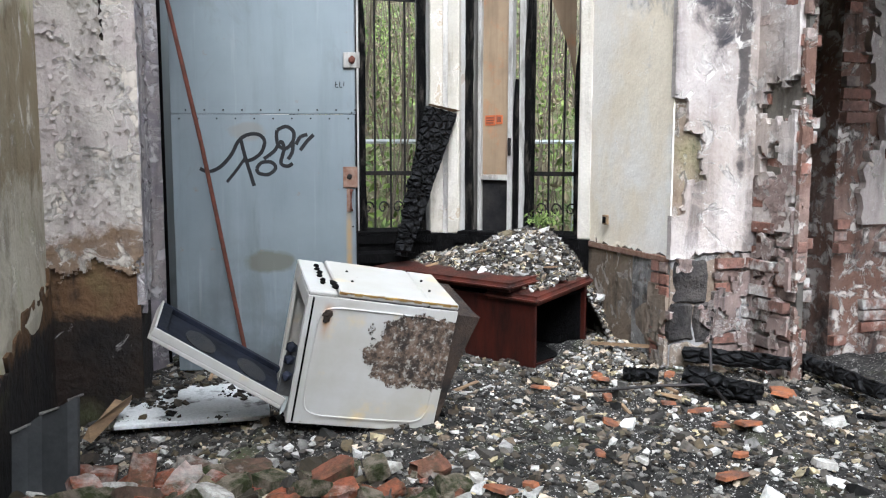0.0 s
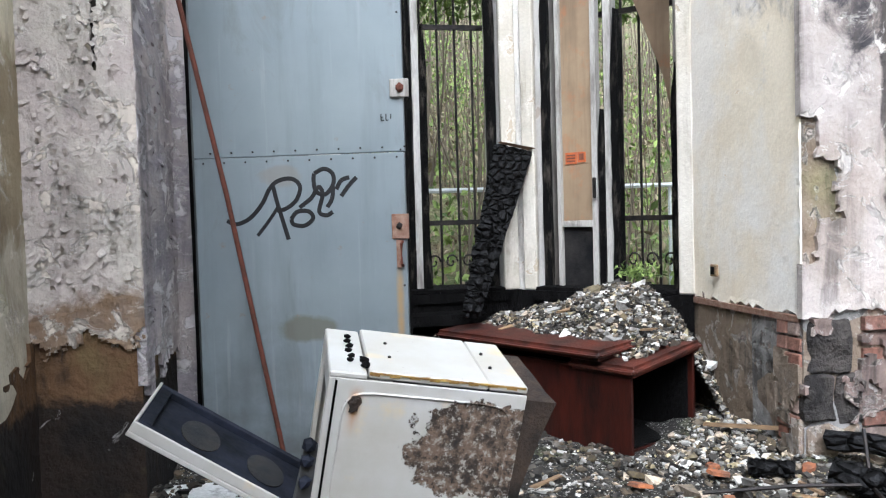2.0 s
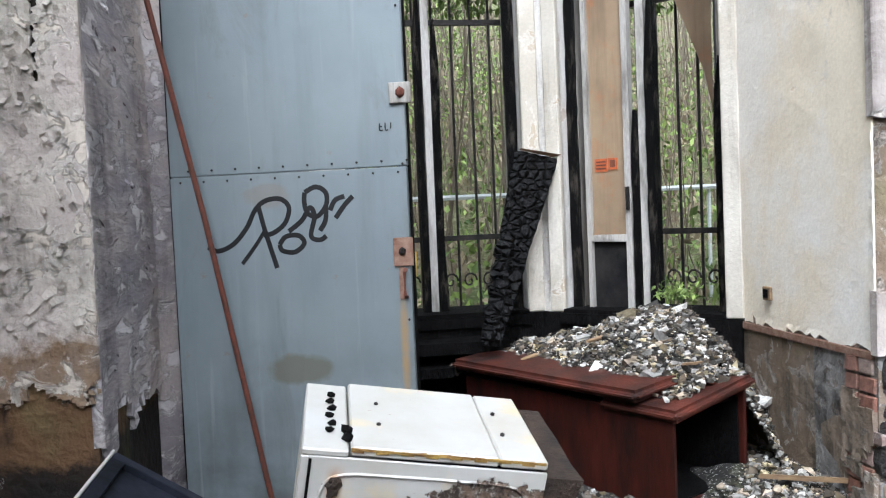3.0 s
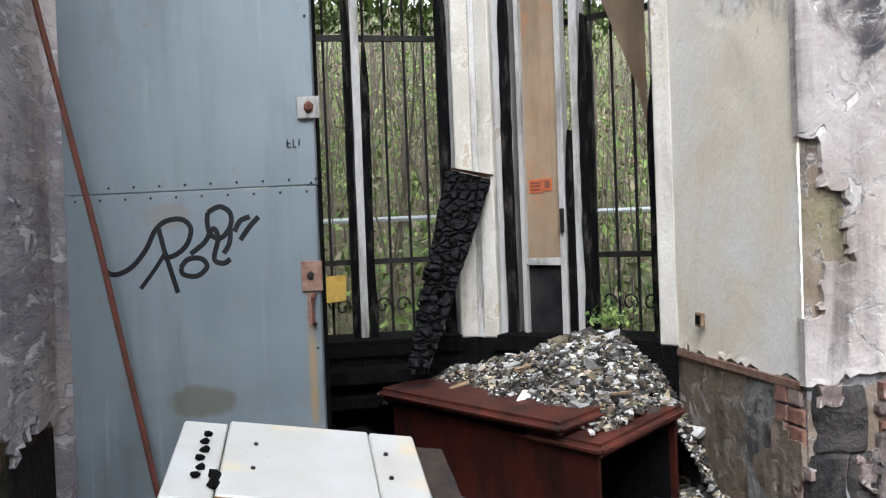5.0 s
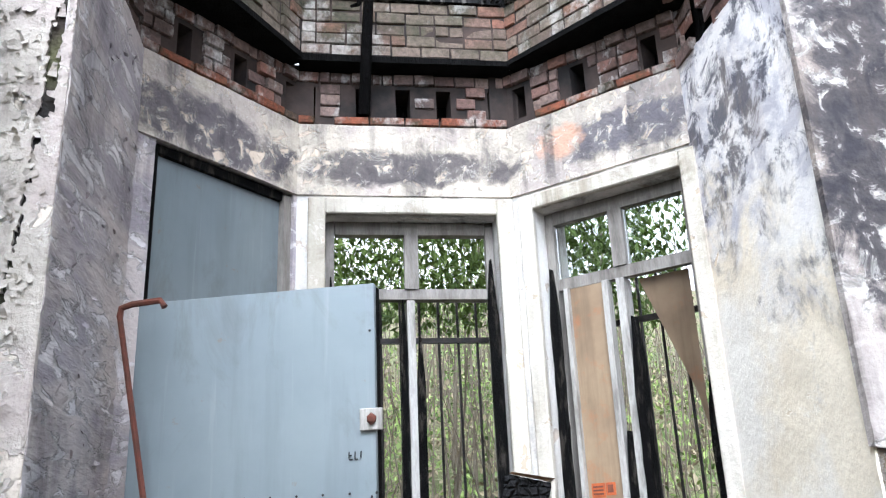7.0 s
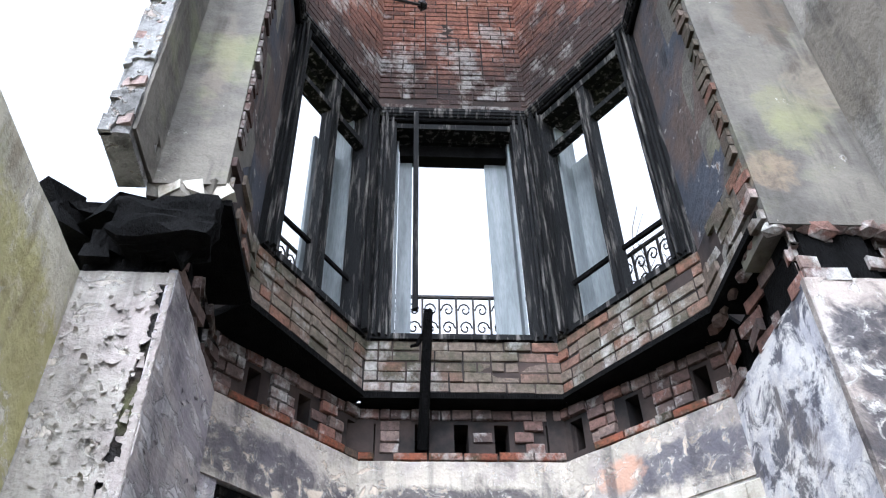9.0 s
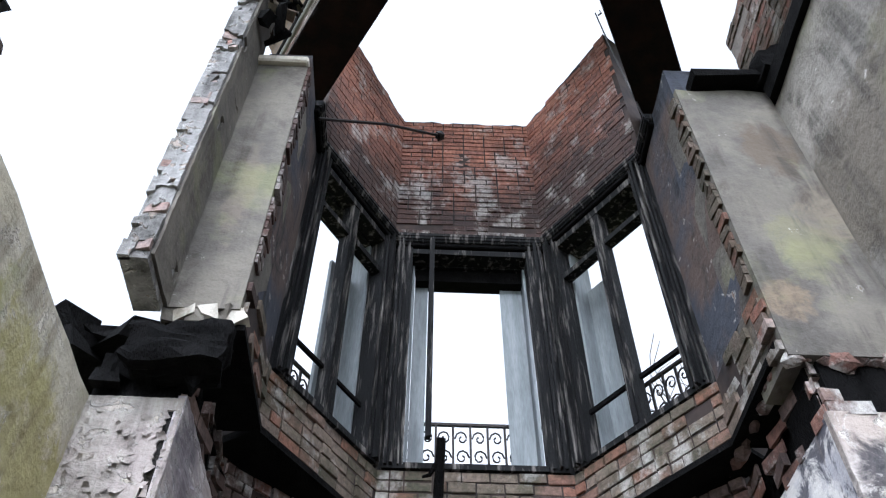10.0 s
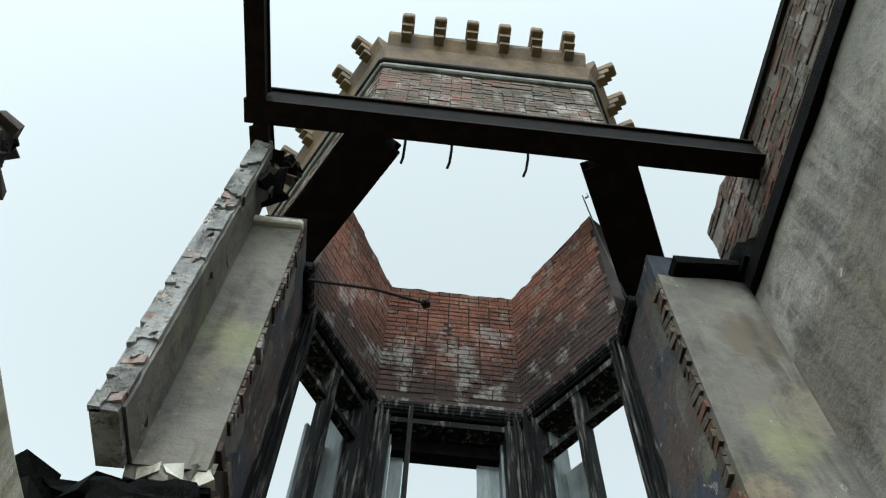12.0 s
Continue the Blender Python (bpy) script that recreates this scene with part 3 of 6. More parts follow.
def courses(parent, p0, p1, z0, z1, material, singly, skip=None, proud=0.012, bl=0.225, bh=0.065, joint=0.012, seed=0, depth=0.10, rag=0.0, topf=None):
    """Brick courses on the face of a wall: single objects, or joined into one part of kind stuff."""
    L = span(p0, p1)
    m = axes(p0, p1)
    rnd = random.Random(seed)
    n = max(1, int((z1 - z0) / (bh + joint)))
    pitch = (z1 - z0) / n
    joined = None if singly else bmesh.new()
    for r in range(n):
        z = z0 + (r + .5) * pitch
        x = -(bl + joint) / 2 * (r % 2)
        while x < L:
            w = bl if rnd.random() > 0.22 else bl / 2 - joint / 2
            a, b = max(x, 0.002), min(x + w, L - 0.002)
            x += w + joint
            if b - a < 0.04 or (skip and skip((a + b) / 2, z)) or (topf and z > topf((a + b) / 2)):
                continue
            off = -proud + depth / 2 + rnd.uniform(-rag, rag)
            if singly:
                ob = new("brick", brick_mesh(b - a, depth, pitch - joint, material, rnd.randrange(3)))
                ob.parent = parent
                ob.matrix_world = m @ pose((a + b) / 2, off, z, rnd.uniform(-.8, .8), rnd.uniform(-.6, .6), rnd.uniform(-.8, .8))
            else:
                j = rnd.uniform(-.003, .003)
                cs = [(a, -proud + j + rnd.uniform(-rag, rag)), (b, -proud + j + rnd.uniform(-rag, rag))]
                zz = (z - (pitch - joint) / 2, z + (pitch - joint) / 2)
                f = [joined.verts.new(m @ Vector((cs[k][0], cs[k][1], zz[l2]))) for k, l2 in ((0, 0), (1, 0), (1, 1), (0, 1))]
                g = [joined.verts.new(m @ Vector((cs[k][0], 0.01, zz[l2]))) for k, l2 in ((0, 0), (1, 0), (1, 1), (0, 1))]
                joined.faces.new(f)
                for k in range(4):
                    joined.faces.new((f[(k + 1) % 4], f[k], g[k], g[(k + 1) % 4]))
    if not singly:
        ob = mesh_ob("bricks", joined, material, parent)
        ob["kind"] = "stuff"
        return ob

# ---------------------------------------------------------------- plan
XC, AL, AR, BL, BR = 1.285, 0.585, 1.985, -0.235, 2.855
C, BY, F = 6.35, 5.48, 4.38
LX, RX = -0.66, 3.47
UAL, UAR, UBL, UBR, UC, UBY = 0.60, 2.01, -0.065, 2.755, 6.25, 5.20
ZP, ZL, ZS, ZC, ZT = 4.02, 4.48, 4.93, 7.50, 9.67
HEAD, SILL = 3.39, 0.74

def chunk(r, seed, squash=(1, 1, 1), sub=1, rough=.35):
    bm = bmesh.new()
    bmesh.ops.create_icosphere(bm, subdivisions=sub, radius=1)
    rr = random.Random(seed)
    o = rr.uniform(0, 50)
    for v in bm.verts:
        k = 1 + rough * noise.noise(v.co * 1.7 + Vector((o, o, o))) + rr.uniform(-.12, .12)
        v.co = Vector((v.co.x * squash[0], v.co.y * squash[1], v.co.z * squash[2])) * r * k
    return bm


def chunk_at(r, seed, squash, at, sub=2):
    bm = chunk(r, seed, squash, sub)
    bmesh.ops.translate(bm, vec=at, verts=bm.verts[:])
    return bm


# floor and the land outside
def terrain():
    bm = bmesh.new()
    xs = [-300, -120, -50, -25] + [-14 + i * 1.4 for i in range(24)] + [28, 55, 120, 300]
    ys = [-300, -100, -30, -8, 0, 4, 6.9] + [7.4 + i * 1.0 for i in range(22)] + [35, 60, 120, 300]
    g = {}
    for i, x in enumerate(xs):
        for j, y in enumerate(ys):
            z = -0.12 + max(0, min(y, 40) - 9.0) * 0.42 + (0.35 * noise.noise(Vector((x * .3, y * .3, 2))) if y > 7 else 0)
            g[i, j] = bm.verts.new((x, y, z))
    for i in range(len(xs) - 1):
        for j in range(len(ys) - 1):
            bm.faces.new((g[i, j], g[i + 1, j], g[i + 1, j + 1], g[i, j + 1]))
    return bm


tagged(mesh_ob("ground", terrain(), M_bank, smooth=True), "wooded bank with moss and leaf litter", kind="structure")


def floor_height(x, y):
    h = 0.045 * fbm(x, y, 4, 2.2) + 0.03 * fbm(x, y, 14, 7.0)
    h += 0.10 * math.exp(-((x + .1) ** 2 / .5 + (y - 3.0) ** 2 / .12))
    h += 0.06 * math.exp(-((x - .6) ** 2 / .5 + (y - 3.75) ** 2 / .15))
    h += 0.10 * math.exp(-((x - 2.75) ** 2 / .10 + (y - 4.9) ** 2 / .25))
    return h


def floor_mesh():
    bm = bmesh.new()
    st = 0.07
    nx, ny = int(5.1 / st), int(4.7 / st)
    g = {(i, j): bm.verts.new((-.72 + i * st, 2.0 + j * st, floor_height(-.72 + i * st, 2.0 + j * st))) for i in range(nx + 1) for j in range(ny + 1)}
    for i in range(nx):
        for j in range(ny):
            bm.faces.new((g[i, j], g[i + 1, j], g[i + 1, j + 1], g[i, j + 1]))
    near = [bm.verts.new((x, -3.2, 0)) for x in (-.72, -.72 + nx * st)]
    bm.faces.new([near[0], near[1]] + [g[i, 0] for i in range(nx, -1, -1)])
    return bm


tagged(mesh_ob("floor", floor_mesh(), M_ground, smooth=True), "floor buried under ash and crumbled plaster", kind="structure")

M_passwall = plaster("red_brown_rubble", (0.28, 0.19, 0.155), (0.18, 0.10, 0.072), (0.58, 0.52, 0.47), 0.54, 0.9, (0.03, 0.02, 0.017), 71.0, 1.0, 2.2)

# lower walls
w_fl = wall("wall_left_pier", (LX, F), (BL, F), -.15, 3.98, 0.45, M_burnt, seed=1, label="pier with flaking mauve plaster over a bare damp base")


def crack(x, z):
    """Open crack running down the pier near its edge."""
    path = ((3.9, .405), (3.6, .40), (3.3, .385), (3.05, .38), (2.95, .36), (2.6, .34), (2.2, .30), (1.9, .29))
    for (za, xa), (zb, xb) in zip(path, path[1:]):
        if zb <= z <= za:
            c = xa + (xb - xa) * (za - z) / (za - zb) + .010 * fbm(z, 1, 6, 4)
            return abs(x - c) < (.026 if 3.0 < z < 3.6 else .016 if z >= 3.6 else .008)
    return False


skin("plaster_coat", (LX, F), (BL + .022, F), 0.6, 3.98, M_mauve, lambda x, z: z > 0.80 + 0.09 * fbm(x, z, 3, 5) and not crack(x, z), parent=w_fl, seed=2, cell=.0125, th=.012)
w_rl = wall("wall_left_reveal", (BL, F), (BL, BY), -.15, 3.98, 0.45, M_burnt, seed=3, label="smoke-darkened plaster reveal beside the metal door")
skin("plaster_coat", (BL, F - .008), (BL, BY), 0.0, 4.0, M_dark, lambda x, z: z > 0.62 + 0.12 * fbm(x, z, 8, 5), parent=w_rl, seed=4)
w_al = wall("wall_door_side", (BL, BY), (AL, C), -.15, ZP, 0.40, M_dark, [(0.14, 1.17, 0.0, 3.53)], seed=5, label="canted bay wall with the barred doorway")
w_ac = wall("wall_bay_middle", (AL, C), (AR, C), -.15, ZP, 0.40, M_white, [(0.18, 1.29, SILL, HEAD)], seed=6, label="limewashed wall round the middle bay window")
w_ar = wall("wall_window_side", (AR, C), (BR, BY), -.15, ZP, 0.40, M_white, [(0.165, 1.155, SILL, HEAD)], seed=7, label="canted bay wall round the boarded window")
w_rr = wall("wall_right_reveal", (BR, BY), (BR, F), -.15, ZP, 0.45, M_base, seed=8, rough=.002, label="cream plastered reveal over a bare damp base")
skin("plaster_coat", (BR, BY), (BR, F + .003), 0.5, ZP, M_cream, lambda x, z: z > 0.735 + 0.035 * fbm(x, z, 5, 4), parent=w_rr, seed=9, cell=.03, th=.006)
w_fr = wall("wall_right_pier", (BR, F), (RX, F), -.15, ZP, 0.45, M_core, seed=10, label="brick and stone pier with torn plaster")
skin("plaster_coat", (BR - .022, F), (RX, F), 0.6, ZP, M_torn,
     lambda x, z: z > 0.72 + 0.02 * fbm(x, z, 6, 5) + .06 * x and not (x < 0.075 + 0.03 * fbm(x, z, 12, 5) and 1.0 < z < 1.72) and not (x < .22 + .06 * fbm(x, z, 12, 4) and 1.19 < z < 1.50), parent=w_fr, seed=11, cell=.03)
for nm, p0, p1, w in (("frieze", (BL, BY), (AL, C), w_al), ("frieze", (AL, C), (AR, C), w_ac), ("frieze", (AR, C), (BR, BY), w_ar)):
    skin(nm, p0, p1, 3.52, ZP, M_frieze, lambda x, z: z < ZP + .01 + .05 * fbm(x, z, 2, 5), parent=w, seed=13, th=0.012)


def trims(parent, p0, p1, s0, s1, z0, z1, w=0.11):
    m = axes(p0, p1)
    for a, b, c, d in ((s0 - w, s0, z0, z1 + w), (s1, s1 + w, z0, z1 + w), (s0 + .001, s1 - .001, z1, z1 + w)):
        part("trim", one_box(a, b, -.035, .02, c, d, m, bev=.008), M_trim, parent)


for p0, p1, w in (((AL, C), (AR, C), w_ac), ((AR, C), (BR, BY), w_ar)):
    L = span(p0, p1)
    for k in range(4):
        part("charred_panel", one_box(k * L / 4 + .001, (k + 1) * L / 4 - .004 + .02 * (k == 3), -.038, -.004, 0, SILL - .004, axes(p0, p1), jit=.004), M_char_shade, w, "charred wooden panel under the window")
trims(w_ac, (AL, C), (AR, C), .18, 1.29, SILL, HEAD)
trims(w_ar, (AR, C), (BR, BY), .165, 1.155, SILL, HEAD, 0.10)


def paint_flakes(parent, p0, p1, z0, z1, n, material, seed, off):
    """Curled flakes of paint standing off a wall."""
    rf = random.Random(seed)
    m = axes(p0, p1)
    L = span(p0, p1)
    vs, fs = [], []
    for k in range(n):
        x, z = rf.uniform(.02, L - .02), rf.uniform(z0, z1)
        a = rf.uniform(0, 6.3)
        l, w, c = rf.uniform(.015, .06), rf.uniform(.006, .02), rf.uniform(.006, .022)
        o = len(vs)
        for i in range(4):
            f = i / 3
            lift = off + c * f * f
            for sgn in (-1, 1):
                ww = w * (1 - .5 * f) * (1 + .3 * rf.random())
                u, t3 = (f - .3) * l, sgn * ww
                vs.append(m @ Vector((x + u * math.cos(a) - t3 * math.sin(a), -lift, z + u * math.sin(a) + t3 * math.cos(a))))
        fs += [(o + 2 * i, o + 2 * i + 1, o + 2 * i + 3, o + 2 * i + 2) for i in range(3)]
    me = bpy.data.meshes.new("paint_flakes")
    me.from_pydata(vs, [], fs)
    me.materials.append(material)
    ob = new("paint_flakes", me)
    ob.parent = parent
    ob["kind"] = "stuff"


paint_flakes(w_fl, (LX, F), (BL, F), .95, 3.9, 420, M_mauve, 5, .013)
paint_flakes(w_rl, (BL, F), (BL, BY), .8, 3.9, 170, M_dark, 6, .022)

# side and back walls of the room
NY0, NY1, NZ = 3.98, 1.9, 2.25
wr = wall("wall_right", (RX, F), (RX, -3.0), -.15, ZP, 0.045, M_upper, [(F - NY0, F - NY1, -.15, NZ)], seed=15, step=.2, label="plaster wall with a broken opening to a dark passage")
courses(wr, (RX, F - .005), (RX, NY0 + .005), .0, 2.3, M_passbrick, True, lambda x, z: fbm(x, z, 9, 2.5) > .15 and z > .5, proud=.03, seed=15, rag=.03, depth=.13)
skin("plaster_coat", (RX, F), (RX, NY0 + .03), .9, 3.9, M_torn, lambda x, z: fbm(x, z, 21, 2.2) < .22 + .12 * (z - 1.2) or z > 2.3, parent=wr, seed=25, th=.045, cell=.03)
courses(wr, (RX - .028, NY0), (RX + .044, NY0), .0, 2.25, M_passbrick, True, lambda x, z: fbm(3, z, 11, 6) > -.05, proud=.008, seed=116, rag=.012, bl=.10, depth=.05)
skin("mortar_smear", (RX - .03, NY0), (RX + .046, NY0), .0, 2.25, M_passwall, lambda x, z: fbm(x, z, 14, 5) > -.25, parent=wr, seed=117, th=.012, cell=.02)
wall("wall_right_upper", (RX, F), (RX, 1.2), 4.32, 6.9, 0.42, M_rightwall, seed=75, step=.2, rough=.02, label="tall weathered plaster wall under the open sky")
# near-black wall stands for the shade in the recessed slot
wj = wall("wall_right_joists", (RX + .08, F), (RX + .08, -3.0), ZP, 4.32, 0.3, M_char_shade, seed=76, rough=.05, label="joist slot along the wall, coloured black for its shade")
wl = wall("wall_left", (LX, -3.0), (LX, F), -.15, 3.98, 0.40, M_yellow, seed=16, step=.2, rough=.02, label="yellowed plaster wall broken off at ceiling height",
          top=lambda x: 3.98 + .03 * fbm(x, 0, 3, 3))
skin("burnt_base", (LX, 2.2), (LX, F), 0, 1.0, M_burnt, lambda x, z: z < .62 + .16 * (x - 1.2) + .12 * fbm(x, z, 14, 2.5), parent=wl, seed=26, th=.012)
wall("wall_back", (RX, -3.0), (LX, -3.0), -.15, 4.3, 0.4, M_upper, seed=17, step=.5, label="plain plaster wall behind the walker")
wp2 = wall("wall_passage_front", (4.12, 4.42), (6.2, 4.42), -.15, 3.0, 0.35, M_passwall, seed=18, rough=.05, label="rubble brick wall beyond the broken opening")
courses(wp2, (4.12, 4.42), (5.4, 4.42), .0, 2.9, M_passbrick, True, lambda x, z: fbm(x, z, 5, 2.6) > -.22 + .3 * (x < .16), proud=.03, seed=19, rag=.035, depth=.13)
skin("plaster_coat", (4.22, 4.42), (6.2, 4.42), .9, 3.0, M_mauve, lambda x, z: fbm(x, z, 19, 1.6) + .25 * (z - 1.3) > -.12 and x > .1 + .1 * fbm(z, x, 3, 4), parent=wp2, seed=27, th=.045)
# dark coat on the passage walls stands for the unlit gap
wall("wall_passage_end", (RX - .1, 6.4), (4.6, 6.4), -.15, 2.9, 0.3, M_soot_shade, seed=20, label="end of the passage, coloured dark for its shade")
wall("wall_passage_side", (4.5, 4.8), (4.5, 6.4), -.15, 2.9, 0.3, M_soot_shade, seed=21, label="side of the passage, coloured dark for its shade")
wall("wall_passage_right", (6.2, 4.42), (6.2, -3.0), -.15, 3.0, 0.3, M_core, seed=28, step=.5, label="plain wall of the neighbouring room")
# unseen ceiling keeps the passage dark; its edge lets sky reach the front wall
tagged(mesh_ob("ceiling", one_box(RX + .105, 6.5, 2.5, 6.7, 3.0, 3.25), M_soot_shade), "unseen ceiling over the neighbouring rooms, cut to shape their light", kind="structure")
tagged(mesh_ob("passage_floor", one_box(RX - .02, 6.4, -3.0, 6.7, -.2, -.005), M_ground), "rubble-strewn floor of the neighbouring rooms", kind="structure")
courses(w_fr, (BR, F), (RX, F), .0, .72, M_passbrick, True, lambda x, z: x < .30 + .1 * fbm(z, x, 5, 3), proud=.02, seed=35, rag=.02, bl=.2)

courses(w_rr, (BR, F + .20), (BR, F + .01), .0, .70, M_passbrick, True, lambda x, z: fbm(x, z, 8, 5) > .35, proud=.012, seed=37, rag=.008, bl=.17, depth=.06)
part("dado_strip", one_box(0, 1.08, -.016, .004, .695, .728, axes((BR, BY), (BR, F)), jit=.004), M_rustplate, w_rr, "red-brown strip under the plaster edge")
for x0, x1, z0, z1, mt in ((.02, .27, .44, .705, M_darkstone), (.0, .17, .20, .43, M_darkstone), (.18, .31, .19, .43, M_darkstone), (.02, .30, -.02, .18, M_base)):
    bm = one_box(x0, x1, -.022, .05, z0, z1, axes((BR, F), (RX, F)), bev=.014)
    bmesh.ops.subdivide_edges(bm, edges=bm.edges[:], cuts=2, use_grid_fill=True)
    for v in bm.verts:
        v.co += noise.noise_vector(v.co * 9) * .03 + noise.noise_vector(v.co * 30) * .008
    part("stone", bm, mt, w_fr)

M_smear = plaster("pinkish_mortar_smear", (0.34, 0.25, 0.22), (0.22, 0.165, 0.145), (0.42, 0.36, 0.32), 0.56, 0.8, (0.05, 0.04, 0.036), 81.0, 0.9, 2.0)
skin("mortar_smear", (BR + .30, F), (RX, F), .0, .74, M_smear, lambda x, z: fbm(x, z, 15, 5) > -.02, parent=w_fr, seed=61, th=.030, cell=.03)
skin("mortar_smear", (RX, F), (RX, NY0 + .02), .0, 1.3, M_smear, lambda x, z: fbm(x, z, 18, 5) > -.05, parent=wr, seed=62, th=.048, cell=.03)
skin("mortar_smear", (BR - .02, F), (BR + .33, F), .0, .72, M_smear, lambda x, z: fbm(x, z, 35, 4.5) > .28, parent=w_fr, seed=64, th=.036, cell=.025)
skin("mortar_smear", (BR, F + .22), (BR, F + .01), .0, .55, M_base, lambda x, z: fbm(x, z, 28, 5) > -.1, parent=w_rr, seed=63, th=.020, cell=.03)

# joist zone over the lower walls: brickwork with empty sockets
for p0, p1, L0, nm in (((BL, BY), (AL, C), (.30, .72, 1.16), "joist_band_door_side"), ((AL, C), (AR, C), (.06, .43, .70, .98, 1.34), "joist_band_middle"), ((AR, C), (BR, BY), (.10, .55, 1.05), "joist_band_window_side")):
    hs = [(a - .05, a + .05, ZP + .07, ZP + .30) for a in L0]
    b = wall(nm, p0, p1, ZP, ZL, 0.40, M_sootmortar, [h for h in hs], front=.03, seed=22, label="brick band with empty joist sockets")
    # black sheet puts the shade deep in the sockets into colour
    part("socket_back", one_box(.02, span(p0, p1) - .02, .26, .30, ZP + .02, ZL - .02, axes(p0, p1)), M_char_shade, b)
    courses(b, p0, p1, ZP + .005, ZP + .07, M_loose, True, lambda x, z: fbm(x, 2, 4, 5) > .3, proud=.022, seed=len(nm) + 1, rag=.012)
    courses(b, p0, p1, ZP + .072, ZL - .05, M_sootbrick, True, lambda x, z, hs=hs: any(h[0] - .055 < x < h[1] + .055 and z < h[3] + .02 for h in hs), proud=-.004, seed=len(nm), rag=.014, bl=.13)
for p0, p1, nm in (((BL, F), (BL, BY), "joist_band_left"), ((BR, BY), (BR, F), "joist_band_right"), ((BR, F), (RX + .3, F), "joist_band_pier")):
    hs = [(a - .07, a + .07, 4.04, 4.26) for a in (.3, .72)]
    # near-black walls and socket backs carry the cavity's shade as colour
    b = wall(nm, p0, p1, 3.98, ZL - .1, 0.40, M_char_shade, hs, front=.05, rough=.05, seed=23, label="broken sooty masonry with joist sockets, blacker for the shaded cavity")
    part("socket_back", one_box(.02, span(p0, p1) - .02, .28, .32, 4.0, ZL - .12, axes(p0, p1)), M_char_shade, b)
    courses(b, p0, p1, 4.0, ZL - .12, M_sootbrick, False, lambda x, z: fbm(x, z, 3, 3) > .5 or any(h[0] < x < h[1] for h in hs), proud=-.01, seed=4, rag=.045)

for x in (AL, AR):
    tagged(mesh_ob("joist_band_corner", one_box(x - .10, x + .10, C + .015, C + .28, ZP + .002, ZL - .002), M_sootmortar), "brick corner of the joist band", kind="structure")

# upper bay
POLY = [(UBL, F), (UBL, UBY), (UAL, UC), (UAR, UC), (UBR, UBY), (UBR, F)]
UP = list(zip(POLY, POLY[1:]))
for i, (p0, p1) in enumerate(UP):
    L = span(p0, p1)
    nm = ("upper_band_left", "upper_band_door_side", "upper_band_middle", "upper_band_window_side", "upper_band_right")[i]
    b = wall(nm, p0, p1, ZL, ZS, 0.38, M_sootmortar, seed=30 + i, label="brick apron under the upper windows")
    part("timber_plate", one_box(-.01, L + .01, -.035, .3, ZL - .045, ZL - .002, axes(p0, p1), jit=.006), M_char_shade, b)
    if 0 < i < 4:
        courses(b, p0, p1, ZL + .006, ZS - .004, M_apron, True, None, seed=40 + i, rag=.010, bl=.19)
    else:
        courses(b, p0, p1, ZL + .006, ZS - .004, M_apron, False, lambda x, z: fbm(x, z, 7, 4) > .3, seed=40 + i, rag=.02)
upper_mats = (M_soot_shade, M_ash, M_ash, M_ash, M_soot_shade)
for i, (p0, p1) in enumerate(UP):
    L = span(p0, p1)
    nm = ("upper_wall_left", "upper_wall_door_side", "upper_wall_middle", "upper_wall_window_side", "upper_wall_right")[i]
    hole = [(.13, L - .13, ZS, 7.36)] if 0 < i < 4 else []
    wall(nm, p0, p1, ZS, ZC, .34, upper_mats[i], hole, seed=50 + i, label="smoke-blackened wall of the upper bay")
    if 0 < i < 4:
        def rise(x, i=i, L=L):
            # the two side walls climb towards the room
            return (0, .26 * (1 - x / L), 0, .26 * x / L)[i]

        w = wall("bay_parapet_" + ("door_side", "middle", "window_side")[i - 1], p0, p1, ZC, ZT + (.26 if i != 2 else 0), .32, M_sootmortar, seed=60 + i, label="red brick wall above the upper windows",
                 top=lambda x, i=i, rise=rise: ZT - .03 + rise(x) + .045 * fbm(x, i, 2, 5), step=.08)
        sl = (.10, .38, ZC + .13, ZC + .20), (L - .40, L - .10, ZC + .13, ZC + .20)
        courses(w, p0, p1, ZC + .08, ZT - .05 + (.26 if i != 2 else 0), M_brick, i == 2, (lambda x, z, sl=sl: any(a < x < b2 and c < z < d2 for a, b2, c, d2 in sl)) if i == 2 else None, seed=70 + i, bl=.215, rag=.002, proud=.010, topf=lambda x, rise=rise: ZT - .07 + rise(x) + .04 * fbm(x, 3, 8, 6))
    m = axes(p0, p1)
    cn = new("cornice", None)
    tagged(cn, "blackened timber cornice of the upper bay", "cornice", kind="structure")
    c0, c1 = (.42 if i == 0 else -.03), (L - .42 if i == 4 else L + .03)
    part("moulding", one_box(c0, c1, -.07, .05, ZC - .06, ZC + .04, m, bev=.012), M_ash, cn)
    part("fillet", one_box(c0, c1, -.078, -.0705, ZC - .02, ZC + .012, m, jit=.002), M_ash, cn, "weathered fillet with remains of pale paint")
    part("moulding", one_box(c0 + .01, c1 - .01, -.045, .05, ZC - .13, ZC - .062, m, bev=.01), M_char_shade, cn)
    part("bead", tube(bmesh.new(), [m @ Vector((c0, -.052, ZC - .075)), m @ Vector((c1, -.052, ZC - .075))], .012, seg=6), M_ash, cn)

